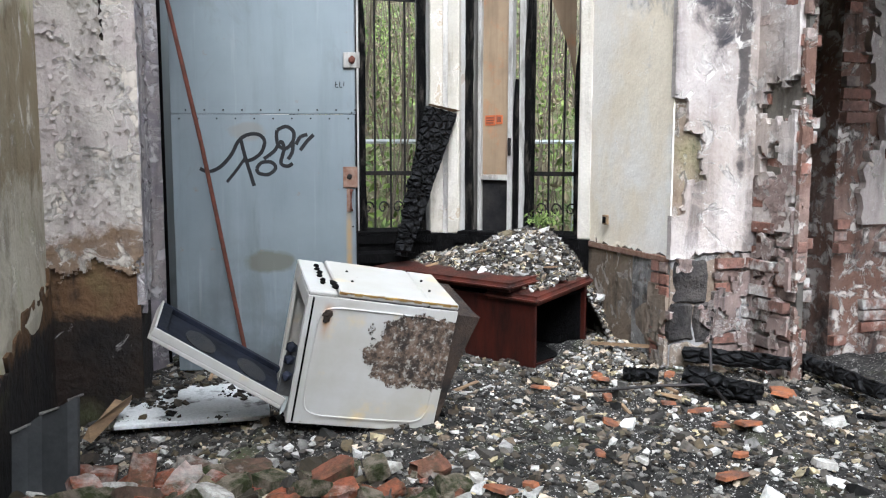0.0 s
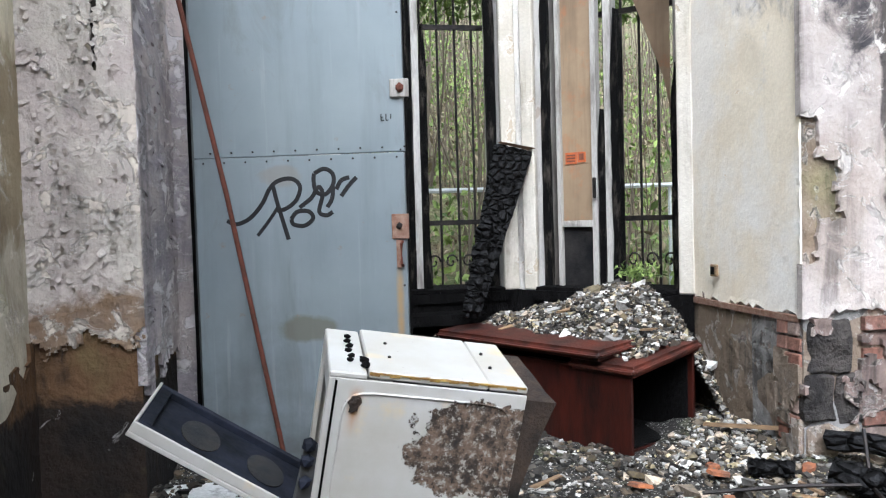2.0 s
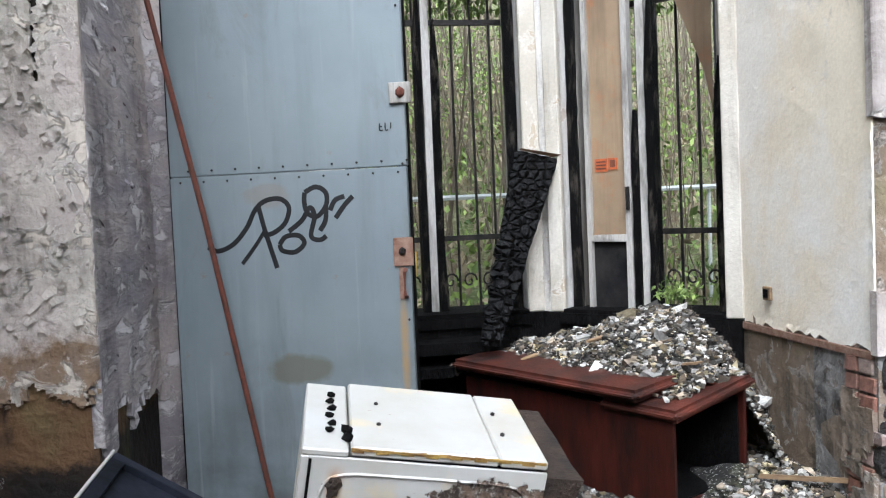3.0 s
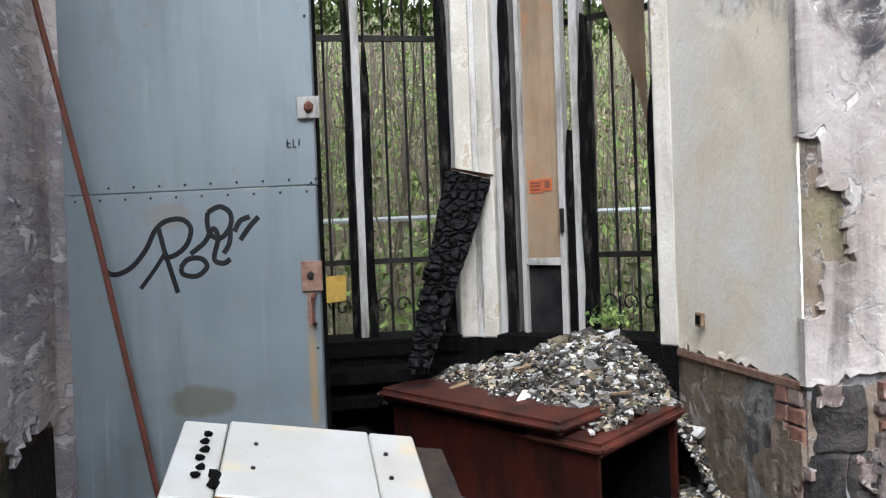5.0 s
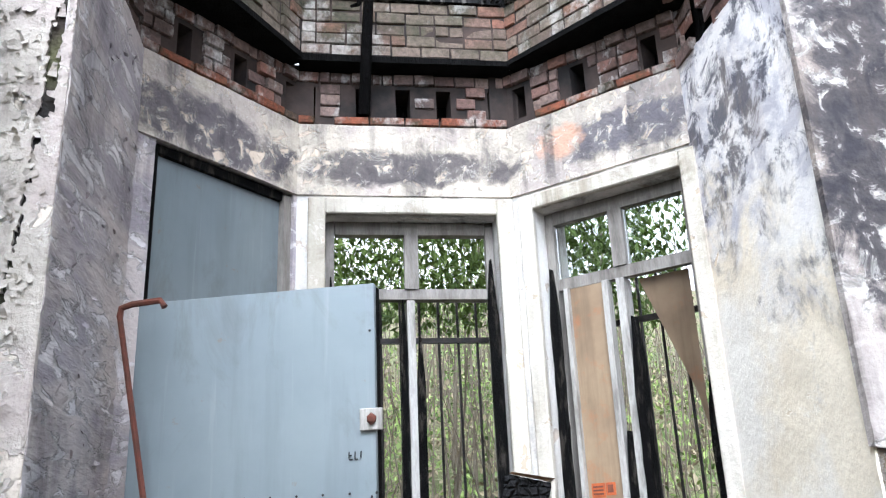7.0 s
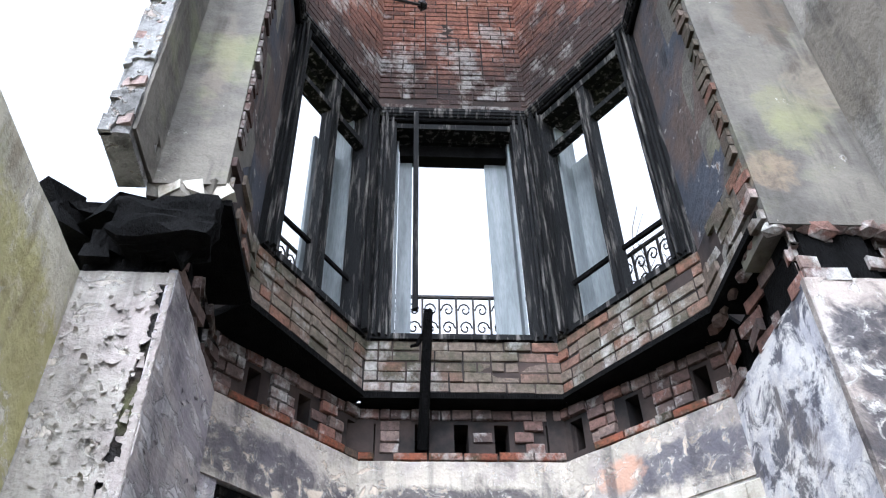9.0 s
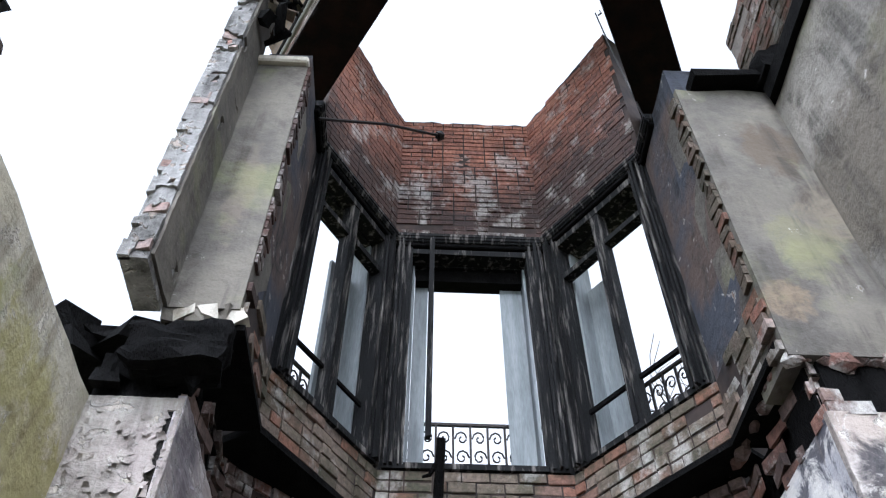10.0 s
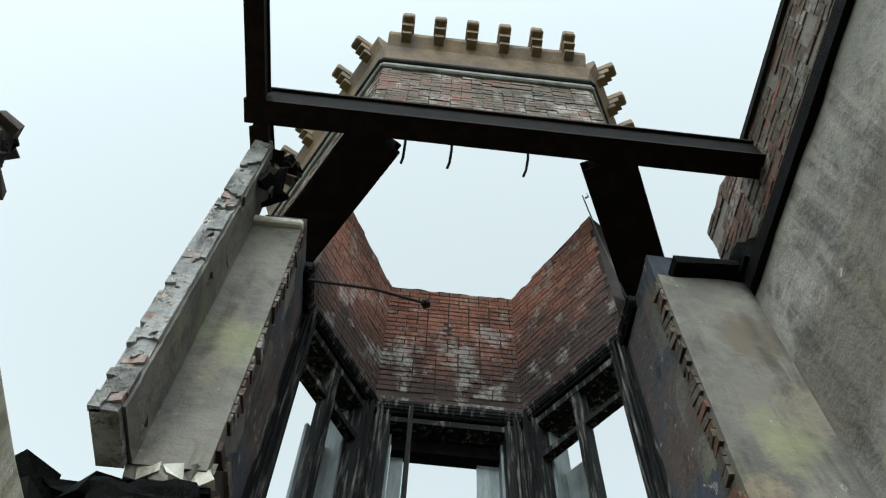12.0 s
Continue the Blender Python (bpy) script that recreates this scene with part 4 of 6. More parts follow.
# upper front walls
wur = wall("wall_upper_right", (UBR, F - .05), (RX, F - .05), 4.36, 7.12, .4, M_upper, seed=80, rough=.02, label="pale weathered plaster beside the upper bay",
           top=lambda x: 7.10 + .05 * fbm(x, 1, 2, 4))
wul = wall("wall_upper_left", (-.46, F - .05), (UBL, F - .05), 4.55, 7.3, .4, M_upper, seed=81, label="narrow pale plaster strip beside the upper bay")
part("capital", one_box(-.02, .40, -.05, .2, 7.22, 7.30, axes((-.46, F - .05), (UBL, F - .05)), bev=.015), M_trim, wul)
courses(wul, (UBL + .004, F - .04), (UBL + .004, F + .10), 4.7, 7.25, M_brick, False, lambda x, z: fbm(x, z, 2, 4) > .4, proud=.02, seed=6, rag=.012)
courses(wur, (UBR - .004, F + .10), (UBR - .004, F - .04), 4.4, 7.05, M_oldbrick, False, lambda x, z: fbm(x, z, 2, 4) > .4, proud=.025, seed=7, rag=.015)
ws = wall("wall_partition_stub", (-.60, 3.96), (-.46, 3.96), 4.5, 8.0, .36, M_core, seed=82, rough=.06, step=.08, label="broken end of a brick partition with plaster faces")
skin("plaster_coat", (-.455, 3.97), (-.455, F - .04), 4.55, 8.0, M_upper, lambda x, z: fbm(x, z, 3, 3) < .5, parent=ws, seed=83, th=.012)
courses(ws, (-.60, 3.965), (-.46, 3.965), 4.55, 7.95, M_rubbrick, False, lambda x, z: fbm(x, z, 3, 5) > .0, proud=.012, seed=9, rag=.02)
skin("plaster_end", (-.605, 3.96), (-.455, 3.96), 4.5, 8.0, M_core, lambda x, z: fbm(x, z, 13, 4) > -.12, parent=ws, seed=84, th=.02, cell=.03)

# torn lower edges of the upper walls
r5 = random.Random(9)
for k in range(9):
    x = UBR + .03 + k * .085
    part("torn_edge", chunk_at(.05 + .03 * r5.random(), k + 200, (1.1, .8, .8), (x, F - .01, 4.37 + r5.uniform(-.03, .03)), 1), M_sootbrick, wur)
for k in range(6):
    part("torn_edge", one_box(-.05, .05, -.03, .03, -.05 - .05 * r5.random(), .05, pose(-.42 + k * .065, F - .015, 4.54, r5.uniform(-15, 15), r5.uniform(-25, 25), r5.uniform(-20, 20)), jit=.02), M_trim if k % 2 else M_upper, wul)
for k in range(12):
    s = .2 + k * .085
    part("torn_edge", chunk_at(.05 + .04 * r5.random(), k + 260, (.7, 1.2, .8), (UBR + .04, F + s, ZL + r5.uniform(-.05, .04)), 1), M_sootbrick, wur)

# steel frame over the room
fr = thing("steel_frame", "sooty steel beams hanging over the open room", "beam")


def beam_between(a, b, w, h, name="girder"):
    a, b = Vector(a), Vector(b)
    m = axes(a, b, a.z)
    L = span(a, b)
    g = part(name, one_box(0, L, -w * .38, w * .38, .031, h - .031, m), M_steel, fr)
    for z in (0, h - .03):
        part("flange", one_box(0, L, -w / 2, w / 2, z, z + .03, m, jit=.004), M_steelrust, g)
    return g


beam_between((-.72, 3.725, 8.1), (RX + .3, 3.725, 8.1), .22, .37)
beam_between((-.62, 3.62, 8.1), (-.72, -1.0, 8.1), .16, .24)
beam_between((.42, 3.84, 8.104), (-.45, 5.28, 8.104), .46, .2, "diagonal_girder")
beam_between((2.42, 3.84, 8.104), (3.20, 5.36, 8.104), .46, .2, "diagonal_girder")
beam_between((-.60, 3.86, 8.1), (-.56, 4.60, 8.1), .16, .24)
for x in (.66, 1.06, 1.72):
    bm = tube(bmesh.new(), [(x, 3.82, 8.12), (x, 3.87, 8.05), (x - .005, 3.96, 8.02), (x - .02, 4.02, 8.02)], .012, seg=6)
    part("bent_hook", bm, M_iron, fr)

# crown of the tower above
tw = thing("tower_crown", "ochre stone tower top with brick band and stone brackets", "tower")
CROWN = [(-1.2, 6.6), (.22, 4.12), (2.72, 4.12), (3.36, 5.24)]
for p0, p1 in zip(CROWN, CROWN[1:]):
    L = span(p0, p1)
    m = axes(p0, p1)
    core = part("wall", one_box(0, L, 0, .12, 9.75, 11.3, m), M_sootmortar, tw)
    courses(core, p0, p1, 9.78, 11.08, M_oldbrick, False, None, seed=3, rag=.006)
    part("string_course", one_box(-.03, L + .03, -.06, .1, 11.09, 11.2, m, bev=.02), M_stonegrey, tw, "pale flaking stone band")
    part("drip_course", one_box(-.04, L + .04, -.09, .1, 11.203, 11.31, m, bev=.02), M_slate, tw, "blackened drip moulding")
    bm = bmesh.new()
    prof = [(0, 11.313), (-.03, 11.5), (-.10, 11.8), (-.2, 12.0), (-.2, 12.12), (.12, 12.12), (.12, 11.313)]
    ra = [bm.verts.new(m @ Vector((-.02, y, z))) for y, z in prof]
    rb = [bm.verts.new(m @ Vector((L + .02, y, z))) for y, z in prof]
    for k in range(len(prof)):
        j = (k + 1) % len(prof)
        bm.faces.new((ra[k], ra[j], rb[j], rb[k]))
    bm.faces.new(ra)
    bm.faces.new(rb[::-1])
    part("cove", bm, M_stone, tw)
    n = max(3, round(L / .45))
    for k in range(n):
        s = (k + .5) * L / n
        bm = one_box(s - .08, s + .08, -.42, .2, 12.13, 12.3, m, bev=.02)
        box(bm, s - .07, s + .07, -.33, .2, 12.0, 12.125, m)
        box(bm, s - .06, s + .06, -.26, .2, 11.88, 11.995, m)
        part("bracket", bm, M_stone, tw)

# right wall plate and the brick parapet beyond it
wp = thing("wall_plate", "charred timber plate along the wall top", "beam")
part("timber", one_box(RX - .06, RX + .2, 1.0, F - .1, 6.905, 7.07, jit=.015), M_char_shade, wp)
part("timber_end", one_box(2.88, RX + .1, 4.2, F + .3, 7.13, 7.21, jit=.02), M_char_shade, wp)
bm = one_box(3.38, RX + .22, 4.1, F + .3, 7.10, 7.42)
bmesh.ops.subdivide_edges(bm, edges=bm.edges[:], cuts=4, use_grid_fill=True)
for v in bm.verts:
    v.co.z -= .35 * max(0, RX + .12 - v.co.x) * (v.co.z > 7.2)
    v.co += noise.noise_vector(v.co * 8) * .05
part("timber_end", bm, M_char_shade, wp)
def parapet_top(x):
    return 8.68 + .25 * max(0, min(1, (1.1 - x) / .6)) + .05 * fbm(x, 1, 5, 5)


pw = wall("wall_parapet_right", (RX + .28, F + .4), (RX + .28, .6), 6.7, 9.05, .3, M_mortar, seed=90, label="brick parapet above the plaster wall", top=parapet_top, step=.1)
courses(pw, (RX + .28, F + .4), (RX + .28, .8), 7.1, 9.05, M_oldbrick, False, lambda x, z: fbm(x, z, 4, 2) > .5, seed=91, topf=lambda x: parapet_top(x) - .05, rag=.008)
part("coping", one_box(-.02, 3.4, -.05, .06, 8.60, 8.66, axes((RX + .28, F - .5), (RX + .28, .6)), jit=.012), M_slate, pw, "blackened slate coping")

# charred floor ends on the left
cb = thing("charred_beam", "charred floor beam end under the broken partition", "beam")
bm = bmesh.new()
box(bm, -.51, -.05, 4.17, 4.36, 4.05, 4.30)
bmesh.ops.subdivide_edges(bm, edges=bm.edges[:], cuts=5, use_grid_fill=True)
for v in bm.verts:
    v.co += noise.noise_vector(v.co * 7) * .05 + noise.noise_vector(v.co * 26) * .02
part("timber", bm, M_char_shade, cb)
bm = one_box(-.66, -.28, F + .0, F + .3, 3.985, 4.24, jit=.015)
part("timber", bm, M_char_shade, cb)
for k in range(7):
    part("burnt_lump", one_box(-.05 - .02 * (k % 3), .06, -.03, .03, -.04, .05, pose(-.60 + .07 * k, 4.33 + .02 * (k % 2), 4.06 + .05 * (k % 3), 11 * k, 9 * k, 31 * k), jit=.02), M_char_shade, cb)


for k in range(9):
    ob = mesh_ob("charred_debris", one_box(-.17 - .03 * (k % 3), .18, -.10, .12, -.07, .06, jit=.05), M_char_shade)
    ob.matrix_world = pose(-1.35 + .085 * k, 4.45 + .12 * (k % 2), 4.37 + .05 * math.sin(k * 1.9), 17 * math.sin(k), 13 * math.sin(k * 2.3), 40 * k)
    tagged(ob, "charred roof debris heaped on the broken wall", "debris", "charred debris on the wall")
tagged(mesh_ob("wall_left_outer", one_box(-2.6, LX - .41, 4.2, 4.9, -.15, 4.36, jit=.02), M_core), "broken outer wall beyond the left room", kind="structure")
# near-black materials put the backlit silhouette into the colour
for k in range(4):
    bm = chunk(.22, 30 + k, (.6, 1, .9), 2, .8)
    ob = mesh_ob("ragged_masonry", bm, M_slate)
    ob.matrix_world = pose(-1.62 - .12 * k, 3.3 + .05 * k, 5.45 + .30 * k, 10 * k, 5, 30 * k)
    tagged(ob, "ragged masonry, near black as a silhouette against the sky", "debris", "ragged masonry")

r9 = random.Random(21)
for k in range(14):
    f = r9.random()
    ob = mesh_ob("ragged_masonry", one_box(-.11, .10, -.08, .08, -.045, .04, jit=.03), M_sootmortar if k % 3 else M_char_shade)
    ob.matrix_world = pose(-1.46 - .36 * f + r9.uniform(-.1, .06), 3.3 + r9.uniform(-.12, .1), 5.3 + .95 * f, r9.uniform(-30, 30), r9.uniform(-30, 30), r9.uniform(0, 180))
    tagged(ob, "ragged bricks, near black as a silhouette against the sky", "brick", "ragged masonry")
for k in range(12):
    ob = mesh_ob("charred_debris", one_box(-.10, .10, -.03, .03, -.03, .04, jit=.03), M_char_shade if k % 3 else M_oldbrick)
    ob.matrix_world = pose(-.44 + .18 * r9.random(), 4.1 + r9.uniform(-.08, .1), 7.4 + .62 * r9.random(), r9.uniform(-60, 60), r9.uniform(-60, 60), r9.uniform(0, 180))
    tagged(ob, "charred splinters caught under the steel beam", "debris", "charred debris under the beam")

# iron rod with a ball in the upper bay
rod = thing("iron_rod", "iron rod with a round end jutting into the bay", "rod")
part("bar", tube(bmesh.new(), [(-.02, 4.85, 7.32), (.5, 5.2, 7.85), (1.0, 5.6, 8.33)], .014, seg=7), M_iron, rod)
part("knob", chunk(.055, 5, rough=.1), M_iron, rod)
rod.children[-1].location = (1.0, 5.6, 8.33)

wire = thing("iron_wire", "thin bent iron wire standing against the brick parapet", "wire")
part("strand", tube(bmesh.new(), [(2.79, 5.00, 7.72), (2.73, 5.05, 9.07), (2.70, 5.10, 10.22)], .011, .008, 5), M_iron, wire)
part("hook", tube(bmesh.new(), [(2.73, 5.10, 10.17), (2.77, 5.10, 10.22), (2.76, 5.10, 10.30)], .012, .006, 5), M_iron, wire)

# ---------------------------------------------------------------- windows
def frame_bars(w, m, bars, mat, name="window_frame"):
    for a, b, c, d, e, f in bars:
        part(name, one_box(a, b, c, d, e, f, m, jit=.004), mat, w)


def burnt_bar(a, b, c, d, e, f, m):
    """An upright eaten by fire: uneven width, a thin splintered tip."""
    bm = bmesh.new()
    n = max(6, int((f - e) / .09))
    o = a * 17 + e * 3 + f
    rings = []
    for k in range(n + 1):
        t3 = k / n
        w = (b - a) * (1 - .30 * abs(noise.noise(Vector((t3 * 9, o, 1)))))
        if t3 > .84:
            w *= max(.12, 1 - (t3 - .84) / .18)
        cx = (a + b) / 2 + .008 * noise.noise(Vector((t3 * 5, o, 7)))
        dy = (d - c) * .16 * noise.noise(Vector((t3 * 11, o, 4)))
        z = e + (f - e) * t3
        rings.append([bm.verts.new(m @ Vector(p)) for p in ((cx - w / 2, c + dy, z), (cx + w / 2, c - dy, z), (cx + w / 2, d, z), (cx - w / 2, d, z))])
    for r0, r1 in zip(rings, rings[1:]):
        for i in range(4):
            j = (i + 1) % 4
            bm.faces.new((r0[i], r0[j], r1[j], r1[i]))
    bm.faces.new(rings[0][::-1])
    bm.faces.new(rings[-1])
    return bm


def lower_window(name, p0, p1, s0, s1, z0, z1, label, boarded):
    m = axes(p0, p1)
    w = thing(name, label, "window", kind="structure")
    mid = (s0 + s1) / 2
    tr = 2.86
    y0, y1 = .12, .19
    frame_bars(w, m, [(s0 + .004, s0 + .06, y0, y1, z0, z1 - .004), (s1 - .06, s1 - .004, y0, y1, z0, z1 - .004),
                      (s0 + .062, s1 - .062, y0, y1, z1 - .09, z1 - .004), (s0 + .062, s1 - .062, y0 + .004, y1, tr, tr + .07),
                      (mid - .045, mid + .045, y0 - .01, y1, tr + .072, z1 - .092)], M_greyframe)
    frame_bars(w, m, [(mid - .04, mid + .012, y0 + .0, y1 + .03, z0, tr - .002)], M_paintwood, "mullion")
    for bar in ((mid + .014, mid + .066, y0 - .025, y1, z0, tr - .25), (mid - .085, mid - .042, y0 - .02, y1, z0, tr - .004 - (.9 if boarded else 0)), (s0 + .004, s0 + .062, y0 - .045, y0 - .002, z0, 3.0), (s1 - .072, s1 - .004, y0 - .045, y0 - .002, z0, 3.12 if not boarded else 2.2)):
        part("burnt_stile", burnt_bar(*bar, m), M_stile, w)
    frame_bars(w, m, [(s0 - .02, s1 + .02, -.06, .22, z0 - .07, z0 - .002)], M_char_shade, "window_sill")
    frame_bars(w, m, [(s0 + .003, s1 - .003, -.055, .36, z0 + .001, z0 + .022)], M_char_shade, "sill_board")
    for a, b in ((s0 + .065, mid - .047), (mid + .047, s1 - .065)) if boarded else ():
        pane = part("pane", one_box(a, b, y0 + .03, y0 + .036, tr + .075, z1 - .095, m), M_glass, w)
        pane.visible_shadow = False
    if boarded:
        frame_bars(w, m, [(s0 + .11, s0 + .14, y0 - .03, y1 - .03, z0, tr), (mid - .125, mid - .088, y0 - .03, y1 - .03, z0, tr), (s0 + .142, mid - .127, y0 - .03, y1 - .03, 1.17, 1.21)], M_paintwood, "sash_bar")
        part("board", one_box(s0 + .142, mid - .127, y0, y0 + .02, 1.212, tr - .004, m), M_brownpane, w, "brown smoked board")
        part("lower_board", one_box(s0 + .142, mid - .127, y0, y0 + .02, z0, 1.168, m), M_slate, w, "sooty lower panel")
        part("sticker", one_box(s0 + .165, s0 + .25, y0 - .006, y0 - .002, 1.60, 1.68, m), M_sticker, w, "faded orange sticker")
        part("sticker", one_box(s0 + .255, s0 + .315, y0 - .006, y0 - .002, 1.61, 1.68, m), M_sticker, w, "faded orange sticker")
        for q in range(3):
            part("print", one_box(s0 + .175, s0 + .24, y0 - .009, y0 - .0065, 1.615 + q * .02, 1.625 + q * .02, m), M_stickerdark, w)
        part("print", one_box(s0 + .268, s0 + .302, y0 - .009, y0 - .0065, 1.625, 1.668, m), M_stickerdark, w)
        part("sash_latch", one_box(mid - .115, mid - .095, y0 - .055, y0 - .031, 1.36, 1.50, m, bev=.004), M_iron, w, "iron sash latch")
        bm = bmesh.new()
        vs = [bm.verts.new(m @ Vector(c)) for c in ((s1 - .11, y1 + .01, tr - .01), (mid + .07, y1 + .01, tr - .01), (s1 - .16, y1 + .01, 2.15), (s1 - .11, y1 + .01, 1.9))]
        bm.faces.new(vs)
        bmesh.ops.solidify(bm, geom=bm.faces[:], thickness=.012)
        part("broken_board", bm, M_brownpane, w, "broken brown board in the upper corner")
    return w


lower_window("window_1", (AL, C), (AR, C), .18, 1.29, SILL, HEAD, "burnt-out tall window with bare charred frame", False)
lower_window("window_2", (AR, C), (BR, BY), .165, 1.155, SILL, HEAD, "tall window with brown board and charred frame", True)


def grille(name, p0, p1, s0, s1, label):
    m = axes(p0, p1)
    g = thing(name, label, "window grille", group="iron window grilles")
    n = round((s1 - s0) / .125)
    for k in range(n + 1):
        s = s0 + k * (s1 - s0) / n
        part("bar", tube(bmesh.new(), [m @ Vector((s + random.uniform(-.006, .006), .34, .5)), m @ Vector((s, .34, 3.0))], .0095, seg=6), M_iron, g)
    for z in (1.2, 2.62):
        part("rail", one_box(s0 - .05, s1 + .05, .325, .355, z, z + .035, m), M_iron, g)
    for k in range(n):
        s = s0 + (k + .5) * (s1 - s0) / n
        pts = [m @ Vector((s + .05 * math.cos(a) * (1 - a / 9), .34, .93 + .06 * math.sin(a) * (1 - a / 9))) for a in [q * .6 for q in range(13)]]
        part("scroll", tube(bmesh.new(), pts, .007, seg=5), M_iron, g)
    return g


grille("iron_grille", (AL, C), (AR, C), .16, 1.31, "black iron bars outside the burnt-out window")
grille("iron_grille", (AR, C), (BR, BY), .15, 1.17, "black iron bars outside the boarded window")


def upper_window(name, p0, p1, label, middle):
    m = axes(p0, p1)
    L = span(p0, p1)
    w = thing(name, label, "window", kind="structure")
    s0, s1, z0, z1 = .13, L - .13, ZS, 7.36
    mid = L / 2
    frame_bars(w, m, [(s0 - .10, s0 + .05, -.03, .12, z0 + .001, z1 + .1), (s1 - .05, s1 + .10, -.03, .12, z0 + .001, z1 + .1), (s0 + .052, s1 - .052, -.02, .12, z1 - .08, z1 - .003),
                      (s0 + .052, s1 - .052, -.03, .12, z0 + .001, z0 + .05)], M_ash, "burnt_frame")
    for a, dpt in ((s0 - .085, .055), (s0 - .045, .075), (s0 + .005, .05), (s1 - .03, .05), (s1 + .02, .075), (s1 + .06, .055)):
        part("rib", one_box(a, a + .022, -dpt, -.031, z0 + .02, z1 + .08, m, jit=.004), M_ash, w)
    # panelled linings of the reveal
    for a, b in ((s0 + .051, s0 + .075), (s1 - .075, s1 - .051)):
        part("lining", one_box(a, b, .121, .34, z0 + .05, z1 - .09, m), M_greywood, w, "blue-grey painted reveal lining")
    part("lining", one_box(s0 + .08, s1 - .08, .121, .34, z1 - .10, z1 - .085, m), M_ash, w)
    if middle:
        part("broken_sash", one_box(.335, .375, -.14, -.09, z0 + .2, z1 + .02, m, jit=.006), M_ash, w, "single charred sash stile left standing")
        part("blind_box", one_box(s0 + .08, s1 - .08, .16, .30, z1 - .25, z1 - .105, m), M_char_shade, w)
        part("shutter", one_box(s1 - .28, s1 - .08, .24, .27, z0 + .05, z1 - .26, m), M_greywood, w, "grey shutter leaf")
        part("shutter", one_box(s0 + .08, s0 + .20, .24, .27, z0 + .05, z1 - .26, m), M_greywood, w, "grey shutter leaf")
    else:
        frame_bars(w, m, [(mid - .045, mid + .045, -.01, .10, z0 + .052, z1 - .082), (mid - .018, mid + .018, -.035, -.011, z0 + .052, z1 - .3)], M_ash, "mullion")
        frame_bars(w, m, [(s0 + .052, mid - .047, .05, .075, z0 + .46, z0 + .49), (mid + .047, s1 - .052, .05, .075, z0 + .46, z0 + .49)], M_char_shade, "guard_bar")
        frame_bars(w, m, [(s0 + .052, s1 - .052, .0, .09, z1 - .50, z1 - .44)], M_ash, "transom")
        inner = s0 if name == "upper_window_2" else mid + .047
        part("shutter", one_box(inner + .06, inner + .36, .27, .30, z0 + .05, z1 - .52, m), M_greywood, w, "grey shutter leaf")
        part("shutter_edge", one_box(inner + .37, inner + .41, .22, .30, z0 + .05, z1 - .95, m), M_char_shade, w)
    g = thing("balcony_rail", "wrought iron balcony rail outside the upper window", "balcony rail", group="upper balcony rails")
    for z in (z0 + .30, z0 + .72):
        part("rail", one_box(s0 - .02, s1 + .02, .40, .425, z, z + .025, m), M_iron, g)
    n = 8
    for k in range(n + 1):
        s = s0 + .02 + k * (s1 - s0 - .04) / n
        part("bar", one_box(s - .009, s + .009, .403, .421, z0 - .05, z0 + .72, m), M_iron, g)
    for k in range(n):
        for up, sg in ((.42, 1), (.60, -1)):
            s = s0 + .02 + (k + .5) * (s1 - s0 - .04) / n
            pts = [m @ Vector((s + sg * .055 * math.cos(a) * (1 - a / 9.5), .412, z0 + up + .075 * math.sin(a) * (1 - a / 9.5))) for a in [q * .7 for q in range(12)]]
            part("scroll", tube(bmesh.new(), pts, .008, seg=5), M_iron, g)
    return w


upper_window("upper_window_1", *UP[1], "burnt upper window open to the sky", False)
upper_window("upper_window_3", *UP[2], "burnt upper balcony window open to the sky", True)
upper_window("upper_window_2", *UP[3], "burnt upper window open to the sky", False)
hp = thing("charred_post", "charred post stuck in a joist socket", "post")
bm = tube(bmesh.new(), [(1.02, 6.36, 4.12), (1.03, 6.15, 4.5), (1.045, 5.92, 4.97)], .04, .032, 6)
part("timber", bm, M_char_shade, hp)
part("splinter", tube(bmesh.new(), [(1.04, 5.98, 4.86), (.97, 6.05, 4.76), (.93, 6.1, 4.78)], .022, .012, 5), M_char_shade, hp)

# ---------------------------------------------------------------- metal door
DM = axes((-.07, 5.19), (.977, 4.858))
DL = span((-.07, 5.19), (.977, 4.858))
door = thing("metal_door", "open blue-grey sheet steel door with graffiti", "door", DM)
part("upper_sheet", one_box(0, DL, 0, .03, 1.602, 2.50, bev=.003), M_sheet, door)
part("lower_sheet", one_box(0, DL - .003, -.004, .03, .04, 1.598, bev=.003), M_sheet, door)
part("edge_frame", one_box(DL - .045, DL + .002, .031, .08, .04, 2.49), M_char_shade, door, "black steel edge frame")
for k in range(10):
    for z in (1.575, 1.625):
        bm = bmesh.new()
        bmesh.ops.create_icosphere(bm, subdivisions=1, radius=.006)
        part("rivet", bm, M_iron, door).location = (.05 + k * .112 + (.04 if z > 1.6 else 0), -.004, z)
for k in range(7):
    bm = bmesh.new()
    bmesh.ops.create_icosphere(bm, subdivisions=1, radius=.006)
    part("rivet", bm, M_iron, door).location = (DL - .02, -.005, .25 + k * .34)
part("lock_plate", one_box(DL - .075, DL + .012, -.016, -.0045, 1.165, 1.29, bev=.003), M_rustplate, door, "rusty lock plate")
part("keyhole_boss", chunk(.018, 3, (1, .6, 1), 1, .1), M_iron, door).location = (DL - .035, -.02, 1.23)
bm = tube(bmesh.new(), [(DL - .025, -.006, 1.15), (DL - .025, -.04, 1.14), (DL - .025, -.042, 1.04), (DL - .025, -.006, 1.03)], .008, seg=7)
part("pull_handle", bm, M_rust, door, "rusty pull handle")
